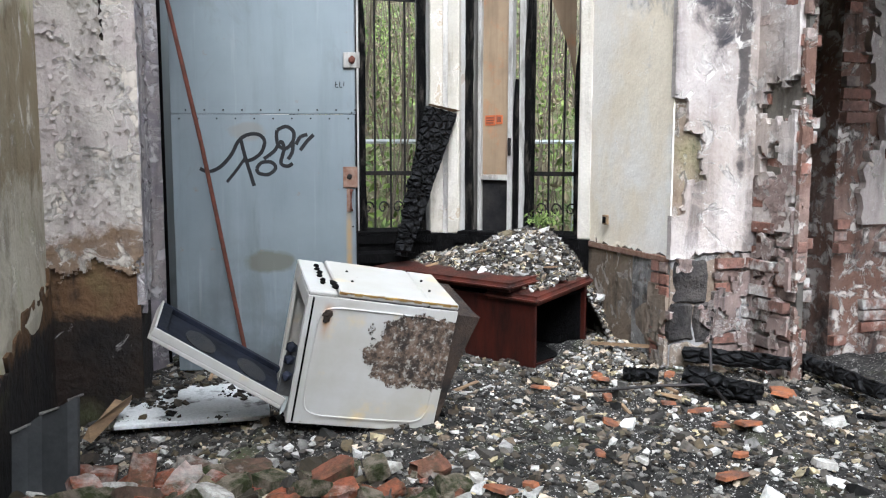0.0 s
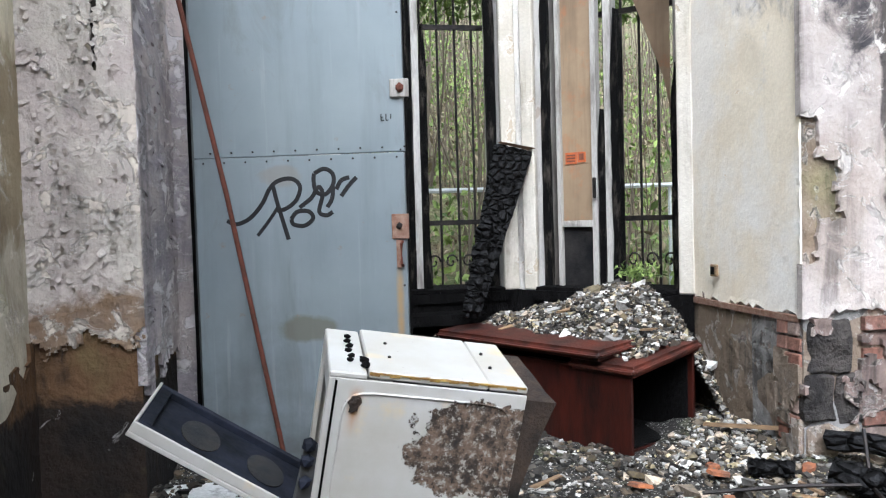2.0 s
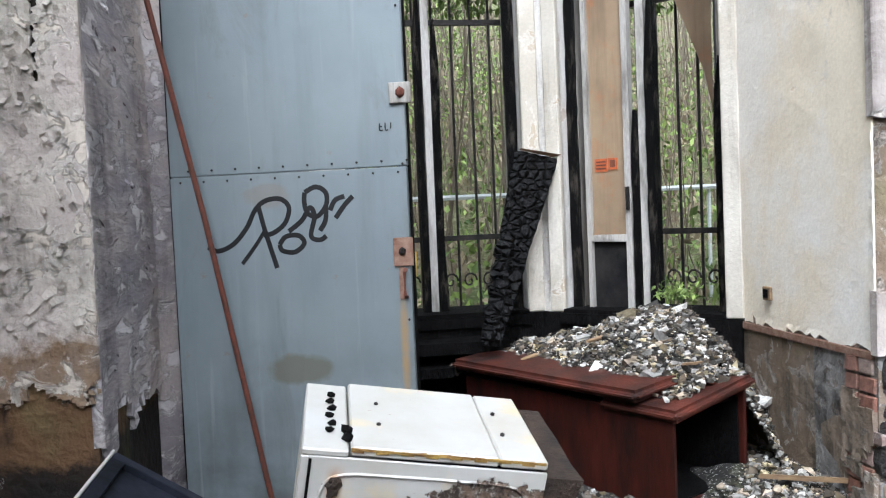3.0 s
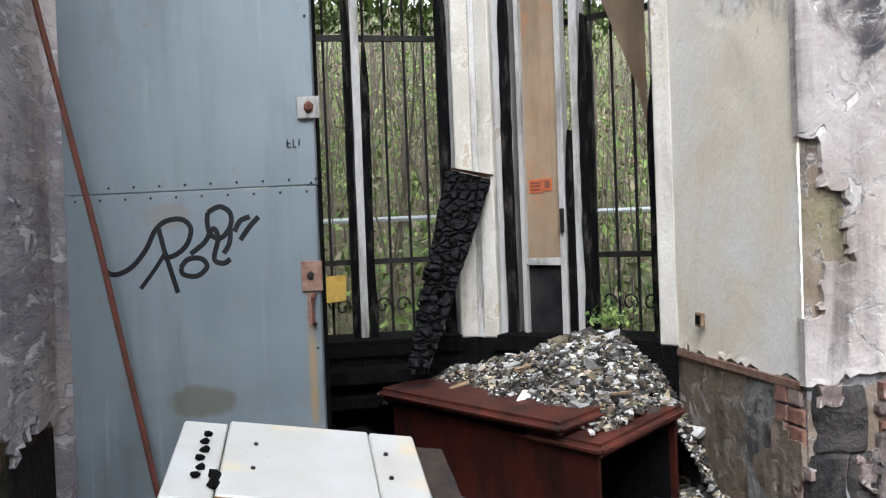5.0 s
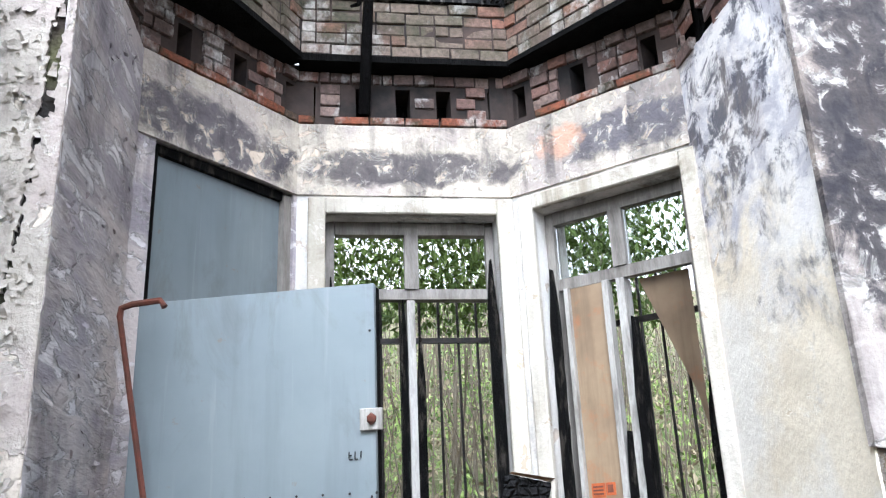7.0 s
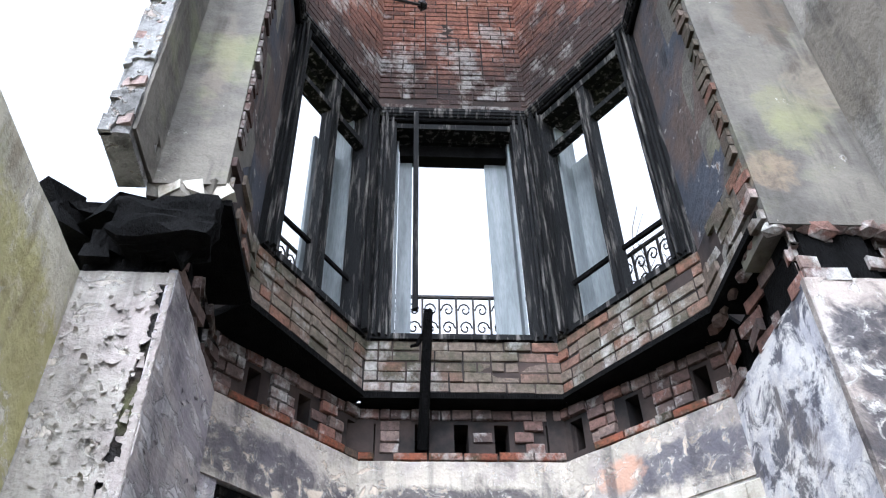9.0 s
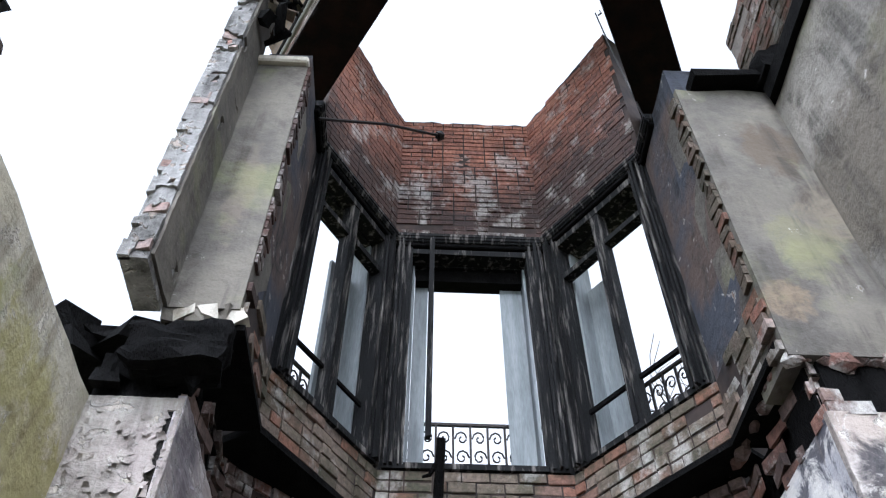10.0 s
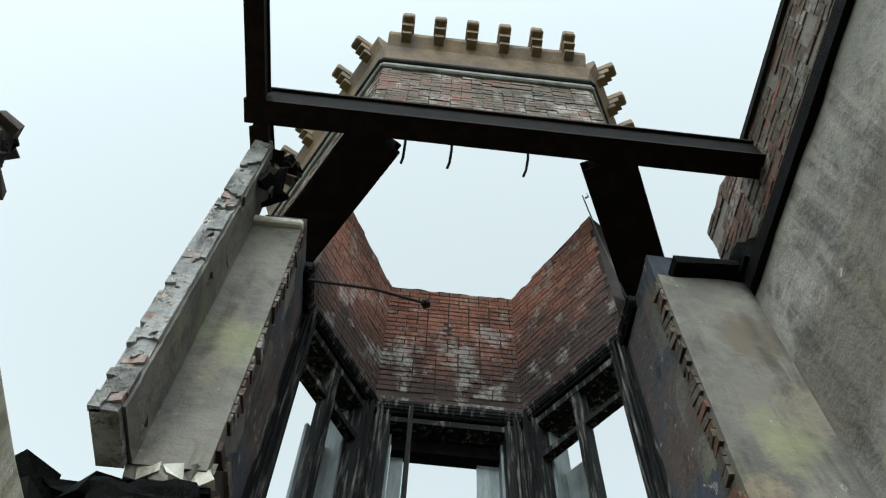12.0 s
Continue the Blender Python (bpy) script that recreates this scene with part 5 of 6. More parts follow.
part("handle_plate", one_box(DL - .055, DL - .03, -.010, -.0045, 1.02, 1.16), M_rustplate, door)
part("upper_lock", one_box(DL - .065, DL + .03, -.018, -.001, 1.87, 1.96, bev=.003), M_paintwood, door, "pale upper lock plate")
part("upper_bolt", chunk(.025, 6, (1, .6, 1), 1, .2), M_rust, door).location = (DL - .015, -.022, 1.915)


def stroke(pts, w=.011):
    """A sprayed line on the sheet, as a thin flat ribbon."""
    bm = bmesh.new()
    sm = []
    for a, b, c, d in zip([pts[0]] + pts[:-2], pts[:-1], pts[1:], pts[2:] + [pts[-1]]):
        for q in range(6):
            u = q / 6
            sm.append([0.5 * (2 * b[i] + (c[i] - a[i]) * u + (2 * a[i] - 5 * b[i] + 4 * c[i] - d[i]) * u * u + (3 * b[i] - a[i] - 3 * c[i] + d[i]) * u ** 3) for i in (0, 1)])
    sm.append(list(pts[-1]))
    rows = []
    for i, p in enumerate(sm):
        a, b = sm[max(i - 1, 0)], sm[min(i + 1, len(sm) - 1)]
        dx, dz = b[0] - a[0], b[1] - a[1]
        l = math.hypot(dx, dz) or 1
        nx, nz = -dz / l * w, dx / l * w
        rows.append([bm.verts.new((p[0] + nx * k, y, p[1] + nz * k)) for k, y in ((-1, -.0044), (-.6, -.0056), (.6, -.0056), (1, -.0044))])
    for a, b in zip(rows, rows[1:]):
        for k in range(3):
            bm.faces.new((a[k], b[k], b[k + 1], a[k + 1]))
    part("graffiti_stroke", bm, M_blackpaint, door, "black sprayed line")


stroke([(.165, 1.279), (.215, 1.26), (.288, 1.289), (.355, 1.361), (.398, 1.438), (.448, 1.477), (.518, 1.482), (.556, 1.442), (.535, 1.375), (.48, 1.333), (.432, 1.324)])
stroke([(.415, 1.449), (.436, 1.357), (.462, 1.265), (.488, 1.175)])
stroke([(.44, 1.346), (.393, 1.28), (.325, 1.198)], .009)
stroke([(.505, 1.279), (.536, 1.314), (.595, 1.316), (.619, 1.281), (.576, 1.244), (.518, 1.251), (.505, 1.279)])
stroke([(.55, 1.336), (.613, 1.383), (.652, 1.438), (.672, 1.398), (.652, 1.313), (.69, 1.293), (.722, 1.31)])
stroke([(.632, 1.506), (.684, 1.528), (.728, 1.501), (.727, 1.445), (.684, 1.398), (.639, 1.416), (.628, 1.468), (.632, 1.506)])
stroke([(.727, 1.445), (.721, 1.378), (.694, 1.334)])
stroke([(.744, 1.422), (.77, 1.466), (.813, 1.481)])
stroke([(.768, 1.387), (.81, 1.441), (.85, 1.48)])
for a in ([(.985, 1.79), (.985, 1.76), (1.0, 1.76)], [(.985, 1.775), (.997, 1.775)], [(1.01, 1.79), (1.01, 1.76), (1.022, 1.76)], [(1.035, 1.79), (1.033, 1.765)]):
    stroke(a, .0025)

# sheet over the doorway
tm = axes((BL, BY), (AL, C))
tp = thing("door_1", "blue-grey sheet steel closing the top of the doorway", "door", tm, kind="structure")
part("panel", one_box(.15, 1.10, .06, .09, .02, 3.46), M_sheet, tp)
part("jamb", one_box(1.101, 1.165, .02, .20, 0, 3.50, jit=.003), M_greyframe, tp)
part("head", one_box(.145, 1.10, .03, .12, 3.462, 3.515, jit=.003), M_stile, tp)
part("jamb", one_box(.142, .149, -.02, .12, 0, 3.46), M_char_shade, tp)

# leaning red pipe
pipe = thing("rusty_pipe", "red rusty iron pipe leaning across the door", "pipe")
part("pipe_length", tube(bmesh.new(), [(-.10, 4.99, 2.39), (.10, 4.98, 1.4), (.34, 5.0, .03)], .0125, seg=8), M_rust, pipe)
part("bent_end", tube(bmesh.new(), [(-.10, 4.99, 2.385), (-.095, 4.985, 2.425), (-.05, 4.975, 2.44), (.07, 4.95, 2.45), (.09, 4.945, 2.42)], .0145, seg=8), M_rust, pipe)

# ---------------------------------------------------------------- cooker
M_backsheet = plain("rusted_dark_back_sheet", (0.018, 0.015, 0.014), (0.065, 0.043, 0.03), 9, 0.8, 0.1, 0.6, dist=0.02)
M_yellowrust = plain("ochre_rust", (0.42, 0.28, 0.07), (0.17, 0.08, 0.03), 20, 0.8, 0, 0.4)
u = Vector((.689, .0, -.116)).normalized()
wv = Vector((.107, -.104, .627)).normalized()
v_ax = wv.cross(u).normalized()
wv = u.cross(v_ax).normalized()
CM = Matrix.Identity(4)
CM.col[0][:3], CM.col[1][:3], CM.col[2][:3] = u, v_ax, wv
CM.translation = Vector((.504, 3.564, .765)) - wv * .64
cook = thing("cooker", "tipped white enamel cooker with rust and open door", "cooker", CM)
CW, CD, CH = .705, .50, .64
bm = one_box(.02, CW, 0, .006, .0, CH - .02, bev=.004)
part("side_panel", bm, M_enamel, cook)
bm = bmesh.new()
pts = []
for q in range(33):
    a = q / 32 * math.tau
    c, s = math.cos(a), math.sin(a)
    pts.append(Vector((.36 + .30 * math.copysign(abs(c) ** .25, c), -.001, .31 + .265 * math.copysign(abs(s) ** .25, s))))
tube(bm, pts, .005, seg=5)
part("pressed_rib", bm, M_enamel, cook)
part("side_panel", one_box(.02, CW, CD - .006, CD, .0, CH - .02, bev=.004), M_enamel, cook)
bm = one_box(CW + .001, CW + .05, .01, CD + .03, .05, CH - .04)
bmesh.ops.subdivide_edges(bm, edges=bm.edges[:], cuts=4, use_grid_fill=True)
for v in bm.verts:
    f = max(0, v.co.z / CH)
    if v.co.x > CW + .01:
        v.co.x += .075 * f * f - .03 * (1 - f) + .012 * noise.noise(v.co * 11)
part("back_panel", bm, M_backsheet, cook, "dark bent back sheet with rust")
part("seam", one_box(.0225, .031, -.003, -.0005, .01, CH - .03), M_char_shade, cook, "black gap along the panel edge")
part("bottom", one_box(.02, CW - .005, .008, CD - .008, .0, .02), M_darkmetal, cook)
part("oven_lining", one_box(.30, CW - .01, .01, CD - .01, .03, CH - .06), M_enamel_dark, cook, "dark oven cavity")
part("bolt", chunk(.019, 7, (1.2, .5, 1.5), 2, .9), M_backsheet, cook, "rusted hole in the side").location = (.10, -.004, .535)
part("top_rail", one_box(.0, .13, 0, CD, CH - .022, CH, bev=.005), M_enamel, cook)
part("lid", one_box(.135, .56, .004, CD - .002, CH - .018, CH + .012, bev=.006), M_enamel, cook, "yellowed white lid")
for k in range(16):
    part("rust_flake", one_box(.136 + .035 * k, .172 + .035 * k, .001, .0036 + .001 * (k % 3), CH - .004 + .004 * (k % 2), CH + .008, jit=.0015), M_yellowrust, cook, "yellow rusted lid edge")
part("rear_lid", one_box(.563, CW, .004, CD - .002, CH - .018, CH + .010, bev=.006), M_enamel, cook)
for x, y in ((.22, .17), (.22, .33), (.60, .17), (.60, .33)):
    b2 = bmesh.new()
    bmesh.ops.create_icosphere(b2, subdivisions=1, radius=.008)
    part("screw", b2, M_iron, cook).location = (x, y, CH + .013)
for k in range(6):
    part("burnt_clip", chunk(.016, k, (1, 1, .6), 1, .5), M_char_shade, cook).location = (.075 + .006 * (k % 2), .12 + .055 * k, CH + .006)
for k in range(2):
    part("burnt_clip", chunk(.024, 10 + k, (.8, 1.2, .6), 1, .5), M_char_shade, cook).location = (.125, .07 + .05 * k, CH + .01)
for a in ((.0, .022, 0, .035, .0, CH - .022), (.0, .022, CD - .035, CD, .0, CH - .022), (.0, .022, .035, CD - .035, CH - .09, CH - .022), (.0, .022, .035, CD - .035, 0, .04)):
    part("front_frame", one_box(*a, bev=.003), M_enamel, cook)
part("hinge_arm", one_box(-.05, .03, .02, .05, .12, .36, jit=.012), M_darkmetal, cook)
for z in (.30, .36, .22):
    part("knob", chunk(.028, int(z * 100), (1, 1, 1), 1, .3), M_enamel_dark, cook).location = (-.03, .015, z)
part("foil_strip", one_box(-.035, -.005, .02, .12, .04, .22, jit=.015), M_rail, cook, "bright torn metal strip")
cdoor = part("oven_door", one_box(0, .66, 0, .46, 0, .018, bev=.003), M_enamel, cook, "open oven door, white with black inside")
for a, mt in (((0, .66, .448, .46, .0185, .058), M_enamel), ((0, .648, .42, .447, .0185, .056), M_enamel_dark), ((0, .648, .0, .04, .0185, .056), M_enamel_dark), ((.649, .66, .0, .447, .0185, .06), M_enamel), ((.60, .648, .04, .42, .018, .056), M_enamel_dark)):
    part("rim", one_box(*a, bev=.003), mt, cdoor)
bm = one_box(.01, .60, .04, .42, .02, .032)
part("inner_sheet", bm, M_enamel_dark, cdoor, "black enamel inner sheet")
for x in (.16, .43):
    b2 = bmesh.new()
    bmesh.ops.create_cone(b2, cap_ends=True, segments=24, radius1=.11, radius2=.11, depth=.004)
    o = part("opening", b2, M_ovenglass, cdoor, "smoked oven glass")
    o.location, o.scale = (x, .23, .034), (.7, 1.1, 1)
hinge = CM @ Vector((-.02, .46, .03))
tip = Vector((-.135, hinge.y, .60))
dd = (tip - hinge).normalized()
dn = dd.cross(Vector((0, 1, .12)).normalized()).normalized()
if dn.z < 0:
    dn = -dn
dv = dn.cross(dd).normalized()
OM = Matrix.Identity(4)
OM.col[0][:3], OM.col[1][:3], OM.col[2][:3] = dd, dv, dn
OM.translation = hinge
cdoor.matrix_basis = CM.inverted() @ OM

# white board on the floor
wb = thing("white_board", "grimy white panel lying among the bricks", "board", pose(-.04, 4.28, .075, 2, 0, -4))
part("panel", one_box(-.30, .42, -.28, .28, 0, .025, bev=.004), M_whiteboard, wb)

# dark metal box in the corner
db = thing("metal_sheet", "bent grey metal sheet with torn edge leaning by the wall", "metal sheet", pose(-.60, 3.22, .03, -9, 0, -8))
bm = bmesh.new()
cols = [(-.05, .30), (.0, .33), (.05, .365), (.10, .385), (.15, .41), (.185, .43)]
fr_, bk_ = [], []
for k, (x, h) in enumerate(cols):
    y = .02 * math.sin(k * 1.1)
    fr_.append([bm.verts.new((x, y, z)) for z in (0, h * .5, h)])
    bk_.append([bm.verts.new((x, y + .03, z)) for z in (0, h * .5, h)])
for k in range(len(cols) - 1):
    for j in range(2):
        bm.faces.new((fr_[k][j], fr_[k + 1][j], fr_[k + 1][j + 1], fr_[k][j + 1]))
        bm.faces.new((bk_[k][j + 1], bk_[k + 1][j + 1], bk_[k + 1][j], bk_[k][j]))
    bm.faces.new((fr_[k][2], fr_[k + 1][2], bk_[k + 1][2], bk_[k][2]))
for e, flip in ((0, 1), (-1, -1)):
    for j in range(2):
        bm.faces.new([fr_[e][j], fr_[e][j + 1], bk_[e][j + 1], bk_[e][j]][::flip])
part("sheet", bm, M_casing, db)
for (xa, ha), (xb, hb) in zip(cols[::2], cols[1::2]):
    part("torn_strip", tube(bmesh.new(), [(xa, -.006, ha + .004), (xb + .02, -.012, hb + .006)], .007, .004, 5), M_plasterdull, db, "pale torn edge strip")
bd = thing("broken_plank", "splintered yellowish plank end", "plank", pose(-.38, 4.02, .14, 8, -22, 50))
part("plank", one_box(-.14, .12, -.025, .03, -.010, .014, jit=.024), M_oldwood, bd)

# ---------------------------------------------------------------- fallen sideboard and its load
cA, cB, cD2 = Vector((2.111, 4.754, 0)), Vector((1.397, 6.057, 0)), Vector((2.633, 4.977, 0))
SM = Matrix.Identity(4)
sx_ = (cB - cA).normalized()
sy_ = Vector((-sx_.y, sx_.x, 0))
if sy_.dot(cD2 - cA) < 0:
    sy_ = -sy_
SM.col[0][:3], SM.col[1][:3], SM.col[2][:3] = sx_, sy_, Vector((0, 0, 1))
SM.translation = cA
SL, SD, SH = 1.47, .585, .43
sb = thing("sideboard", "fallen red-brown sideboard, open at one end", "sideboard", SM)
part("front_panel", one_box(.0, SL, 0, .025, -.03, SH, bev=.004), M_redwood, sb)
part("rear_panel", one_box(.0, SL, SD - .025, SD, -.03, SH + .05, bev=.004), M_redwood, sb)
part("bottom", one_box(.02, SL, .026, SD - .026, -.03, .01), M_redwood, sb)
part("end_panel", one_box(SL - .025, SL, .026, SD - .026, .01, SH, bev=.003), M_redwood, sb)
# partition and linings are black so the open end looks unlit
part("partition", one_box(.72, .74, .026, SD - .026, .01, SH), M_char_shade, sb)
part("lining", one_box(.03, .72, .026, .036, .012, SH - .01), M_char_shade, sb, "black lining standing for the shaded inside")
part("lining", one_box(.03, .72, SD - .036, SD - .026, .012, SH - .01), M_char_shade, sb, "black lining standing for the shaded inside")
part("lining", one_box(.03, .72, .037, SD - .037, SH - .015, SH), M_char_shade, sb, "black lining standing for the shaded inside")
part("lining", one_box(.03, .72, .037, SD - .037, .012, .022), M_char_shade, sb, "black lining standing for the shaded inside")
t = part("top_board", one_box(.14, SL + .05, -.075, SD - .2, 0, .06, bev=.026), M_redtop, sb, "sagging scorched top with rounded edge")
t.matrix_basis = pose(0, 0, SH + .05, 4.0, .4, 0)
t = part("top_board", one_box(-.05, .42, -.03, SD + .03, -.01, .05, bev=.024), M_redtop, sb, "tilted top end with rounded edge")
t.matrix_basis = pose(0, 0, SH - .015, 7, 0, 0)

# heap of fallen plaster on it, up to the sills
def heap_height(x, y):
    """Slope of fallen plaster from the sills down onto the sideboard."""
    q = SM.inverted() @ Vector((x, y, 0))
    ridge = 0.0
    steps = ((-.60, .0), (-.35, .15), (-.10, .42), (.05, .58), (.30, .80), (.70, .82), (1.3, .61), (1.65, .45), (2.1, .25))
    for (a, za), (b, zb) in zip(steps, steps[1:]):
        if a <= q.x <= b:
            ridge = za + (zb - za) * (q.x - a) / (b - a)
    h = ridge - max(0, .50 - q.y) * max(0, ridge - .50) / .40 - 1.1 * max(0, x - 2.55)
    return h + .05 * fbm(x, y, 3, 2.5) + .03 * fbm(x, y, 9, 7)


def heap_mesh():
    bm = bmesh.new()
    st = .05
    g = {}
    for i in range(44):
        for j in range(40):
            x, y = .95 + i * st, 4.75 + j * st
            q = SM.inverted() @ Vector((x, y, 0))
            if x + y < AR + C + .12 and y < C + .12 and q.y > .13 and (q.x > .10 or q.y > SD) and (q.y > SD or heap_height(x, y) > SH + .06):
                g[i, j] = bm.verts.new((x, y, heap_height(x, y) - .03))
    for i, j in list(g):
        q = [(i, j), (i + 1, j), (i + 1, j + 1), (i, j + 1)]
        if all(c in g for c in q) and max(g[c].co.z for c in q) > .03:
            bm.faces.new([g[c] for c in q])
    bmesh.ops.delete(bm, geom=[v for v in bm.verts if not v.link_faces], context='VERTS')
    return bm


hob = tagged(mesh_ob("rubble_heap", heap_mesh(), M_ground, smooth=True), "heap of fallen plaster and ash under the windows", "rubble heap", kind="stuff")


def scatter(name, n, place, size, material, label, seed, flat=.6, sub=1):
    """Many crumbs joined into one mesh."""
    rr = random.Random(seed)
    protos = []
    for k in range(8):
        b2 = one_box(-1, 1, -.75, .75, -flat * .7, flat * .7, jit=.38) if k % 4 else chunk(1, seed * 31 + k, (1, .8, flat), 1, .6)
        b2.verts.index_update()
        protos.append(([v.co.copy() for v in b2.verts], [[v.index for v in f.verts] for f in b2.faces]))
        b2.free()
    vs, fs = [], []
    made = 0
    while made < n:
        p = place(rr)
        if p is None:
            continue
        s = size * (0.3 + rr.random() ** 3.5 * 2.3)
        m = Matrix.Translation(p) @ Euler((rr.uniform(-.5, .5), rr.uniform(-.5, .5), rr.uniform(0, 6.3))).to_matrix().to_4x4() @ Matrix.Scale(s, 4)
        co, fa = protos[rr.randrange(8)]
        o = len(vs)
        vs += [m @ c for c in co]
        fs += [[o + i for i in f] for f in fa]
        made += 1
    me = bpy.data.meshes.new(name)
    me.from_pydata(vs, [], fs)
    me.materials.append(material)
    return tagged(new(name, me), label, "rubble", kind="stuff")


def blocked(x, y):
    q = SM.inverted() @ Vector((x, y, 0))
    return -.02 < q.x < SL and -.02 < q.y < SD


def on_floor(rr):
    x, y = rr.uniform(LX, RX + .5), 2.2 + 3.3 * rr.random()
    if y > F and not BL < x < BR:
        return None
    if blocked(x, y):
        return None
    return Vector((x, y, floor_height(x, y) + .002))


def on_heap(rr):
    x, y = rr.uniform(1.0, 2.95), rr.uniform(4.8, 6.4)
    if x + y > AR + C + .05 or y > C or x > BR:
        return None
    h = heap_height(x, y)
    q = SM.inverted() @ Vector((x, y, 0))
    on = -.03 < q.x < SL and .0 < q.y < SD + .03
    base = (SH + .065 if on else floor_height(x, y))
    if h < .06 + rr.random() * .1 and not on:
        return None
    if on and h < SH + .05 and rr.random() < .82:
        return None
    if (on and q.y < .13 and rr.random() < .93) or q.y < .0 or (q.x < .03 and q.y < SD):
        return None
    return Vector((x, y, max(h - .025, base)))


scatter("plaster_crumbs", 12000, on_floor, .0085, M_plaster_bit, "white plaster crumbs strewn over the floor", 1)
scatter("grey_crumbs", 13000, on_floor, .0095, M_greybit, "grey rubble crumbs strewn over the floor", 2)
scatter("plaster_lumps", 800, on_floor, .018, M_heapbit, "larger pieces of broken plaster", 3, .5)
scatter("ash_lumps", 900, on_floor, .019, M_greybit, "larger pieces of grey rubble", 4, .5)
scatter("heap_plaster", 10000, on_heap, .0075, M_heapbit, "broken white plaster on the heap", 5)
scatter("heap_lumps", 160, on_heap, .020, M_heapbit, "larger plaster pieces on the heap", 15, .5)
scatter("heap_ash", 9000, on_heap, .0085, M_greybit, "charred crumbs on the heap", 6)

def on_spill(rr):
    x, y = rr.gauss(2.55, .22), rr.gauss(4.55, .28)
    if blocked(x, y) or x > BR - .03 or y > 5.3 or y < 3.7:
        return None
    return Vector((x, y, floor_height(x, y) + .006 + .03 * max(0, fbm(x, y, 22, 5))))


def on_slab(rr):
    x, y = rr.uniform(-.02, .36), rr.uniform(.12, SD)
    if fbm(x, y, 23, 5) < -.15 or y < .5 - .9 * x:
        return None
    return SM @ Vector((x, y, SH + .04 + .122 * y))


scatter("plaster_spill", 1100, on_spill, .010, M_plaster_bit, "white plaster rubble spilled beside the sideboard", 18)
scatter("slab_rubble", 420, on_slab, .010, M_heapbit, "pale rubble lying on the tilted sideboard top", 19)


def on_board(rr):
    x, y = rr.uniform(-.29, .41), rr.uniform(-.27, .27)
    if fbm(x, y, 41, 4) < .05 + rr.random() * .15:
        return None
    return wb.matrix_world @ Vector((x, y, .028))


scatter("soot_crumbs", 260, on_board, .009, M_greybit, "black soot crumbs lying on the white board", 17)

# scraps of wood and tile on the heap and the floor
rw = random.Random(31)
for k in range(34):
    p = on_heap(rw) if k < 16 else on_floor(rw)
    if p is None:
        continue
    ob = mesh_ob("wood_scrap", one_box(-.03 - .07 * rw.random(), .04 + .05 * rw.random(), -.010, .010 + .008 * rw.random(), -.006, .006, jit=.004), M_oldwood if k % 3 else M_char_shade)
    ob.matrix_world = Matrix.Translation(p + Vector((0, 0, .012))) @ pose(0, 0, 0, rw.uniform(-10, 10), rw.uniform(-14, 14), rw.uniform(0, 180))
    tagged(ob, "splinter of broken wood lying on the rubble", "wood scrap", "wood scraps on the rubble")

# loose bricks and tiles
def broken_block(lx, ly, lz, o, amp=.22):
    """A brick with knocked corners and a rough broken end."""
    bm = bmesh.new()
    bmesh.ops.create_cube(bm, size=2)
    bmesh.ops.subdivide_edges(bm, edges=bm.edges[:], cuts=2, use_grid_fill=True)
    for v in bm.verts:
        c = v.co
        k = sum(abs(t3) > .95 for t3 in c)
        shrink = 1 - (.10 if k == 3 else .04 if k == 2 else 0)
        nz = noise.noise_vector(c * 1.3 + Vector((o, o, o))) * amp
        end = .5 * noise.noise(Vector((c.y, c.z, o)) * 2) if c.x > .9 else 0
        v.co = Vector((c.x * shrink * (1 + end) * lx + nz.x * lz, c.y * shrink * ly + nz.y * lz, c.z * shrink * lz + nz.z * lz))
    return bm


def shard(r, th, rnd, amp=.10):
    """A flat broken piece: uneven polygon with thickness and knocked edges."""
    n = rnd.randrange(5, 8)
    ring = []
    for k in range(n):
        a = (k + rnd.uniform(-.3, .3)) / n * math.tau
        q = r * rnd.uniform(.6, 1.1)
        ring.append((q * math.cos(a), q * .62 * math.sin(a)))
    bm = bmesh.new()
    low = [bm.verts.new((x * 1.03, y * 1.03, -th / 2)) for x, y in ring]
    top = [bm.verts.new((x * .93, y * .93, th / 2 + rnd.uniform(-amp, amp) * th)) for x, y in ring]
    mid = bm.verts.new((rnd.uniform(-.1, .1) * r, rnd.uniform(-.1, .1) * r, th * (.5 + rnd.uniform(-.1, .25))))
    bm.faces.new(low[::-1])
    for k in range(n):
        j = (k + 1) % n
        bm.faces.new((low[k], low[j], top[j], top[k]))
        bm.faces.new((top[k], top[j], mid))
    return bm


rr = random.Random(77)
spots = [(-.52, 3.0), (-.38, 3.12), (-.2, 2.98), (-.05, 3.1), (.12, 3.0), (.28, 3.12), (.42, 2.96), (-.48, 2.8), (-.3, 2.84), (-.1, 2.8), (.08, 2.78), (.3, 2.8), (-.42, 3.3), (-.2, 3.28), (.02, 3.3), (.2, 3.32), (.52, 3.1), (.7, 3.12), (-.5, 3.5), (.62, 2.85), (-.36, 3.5)]
for x, y in spots:
    k = rr.random()
    ob = mesh_ob("loose_brick", broken_block(.10 * (.55 + .5 * k), .05, .03, rr.random() * 99), M_loose if k > .25 else M_mossy)
    ob.matrix_world = pose(x, y, floor_height(x, y) + .045, rr.uniform(-25, 25), rr.uniform(-25, 25), rr.uniform(0, 180))
    tagged(ob, "broken red brick with mortar traces", "brick", "loose bricks on the floor")
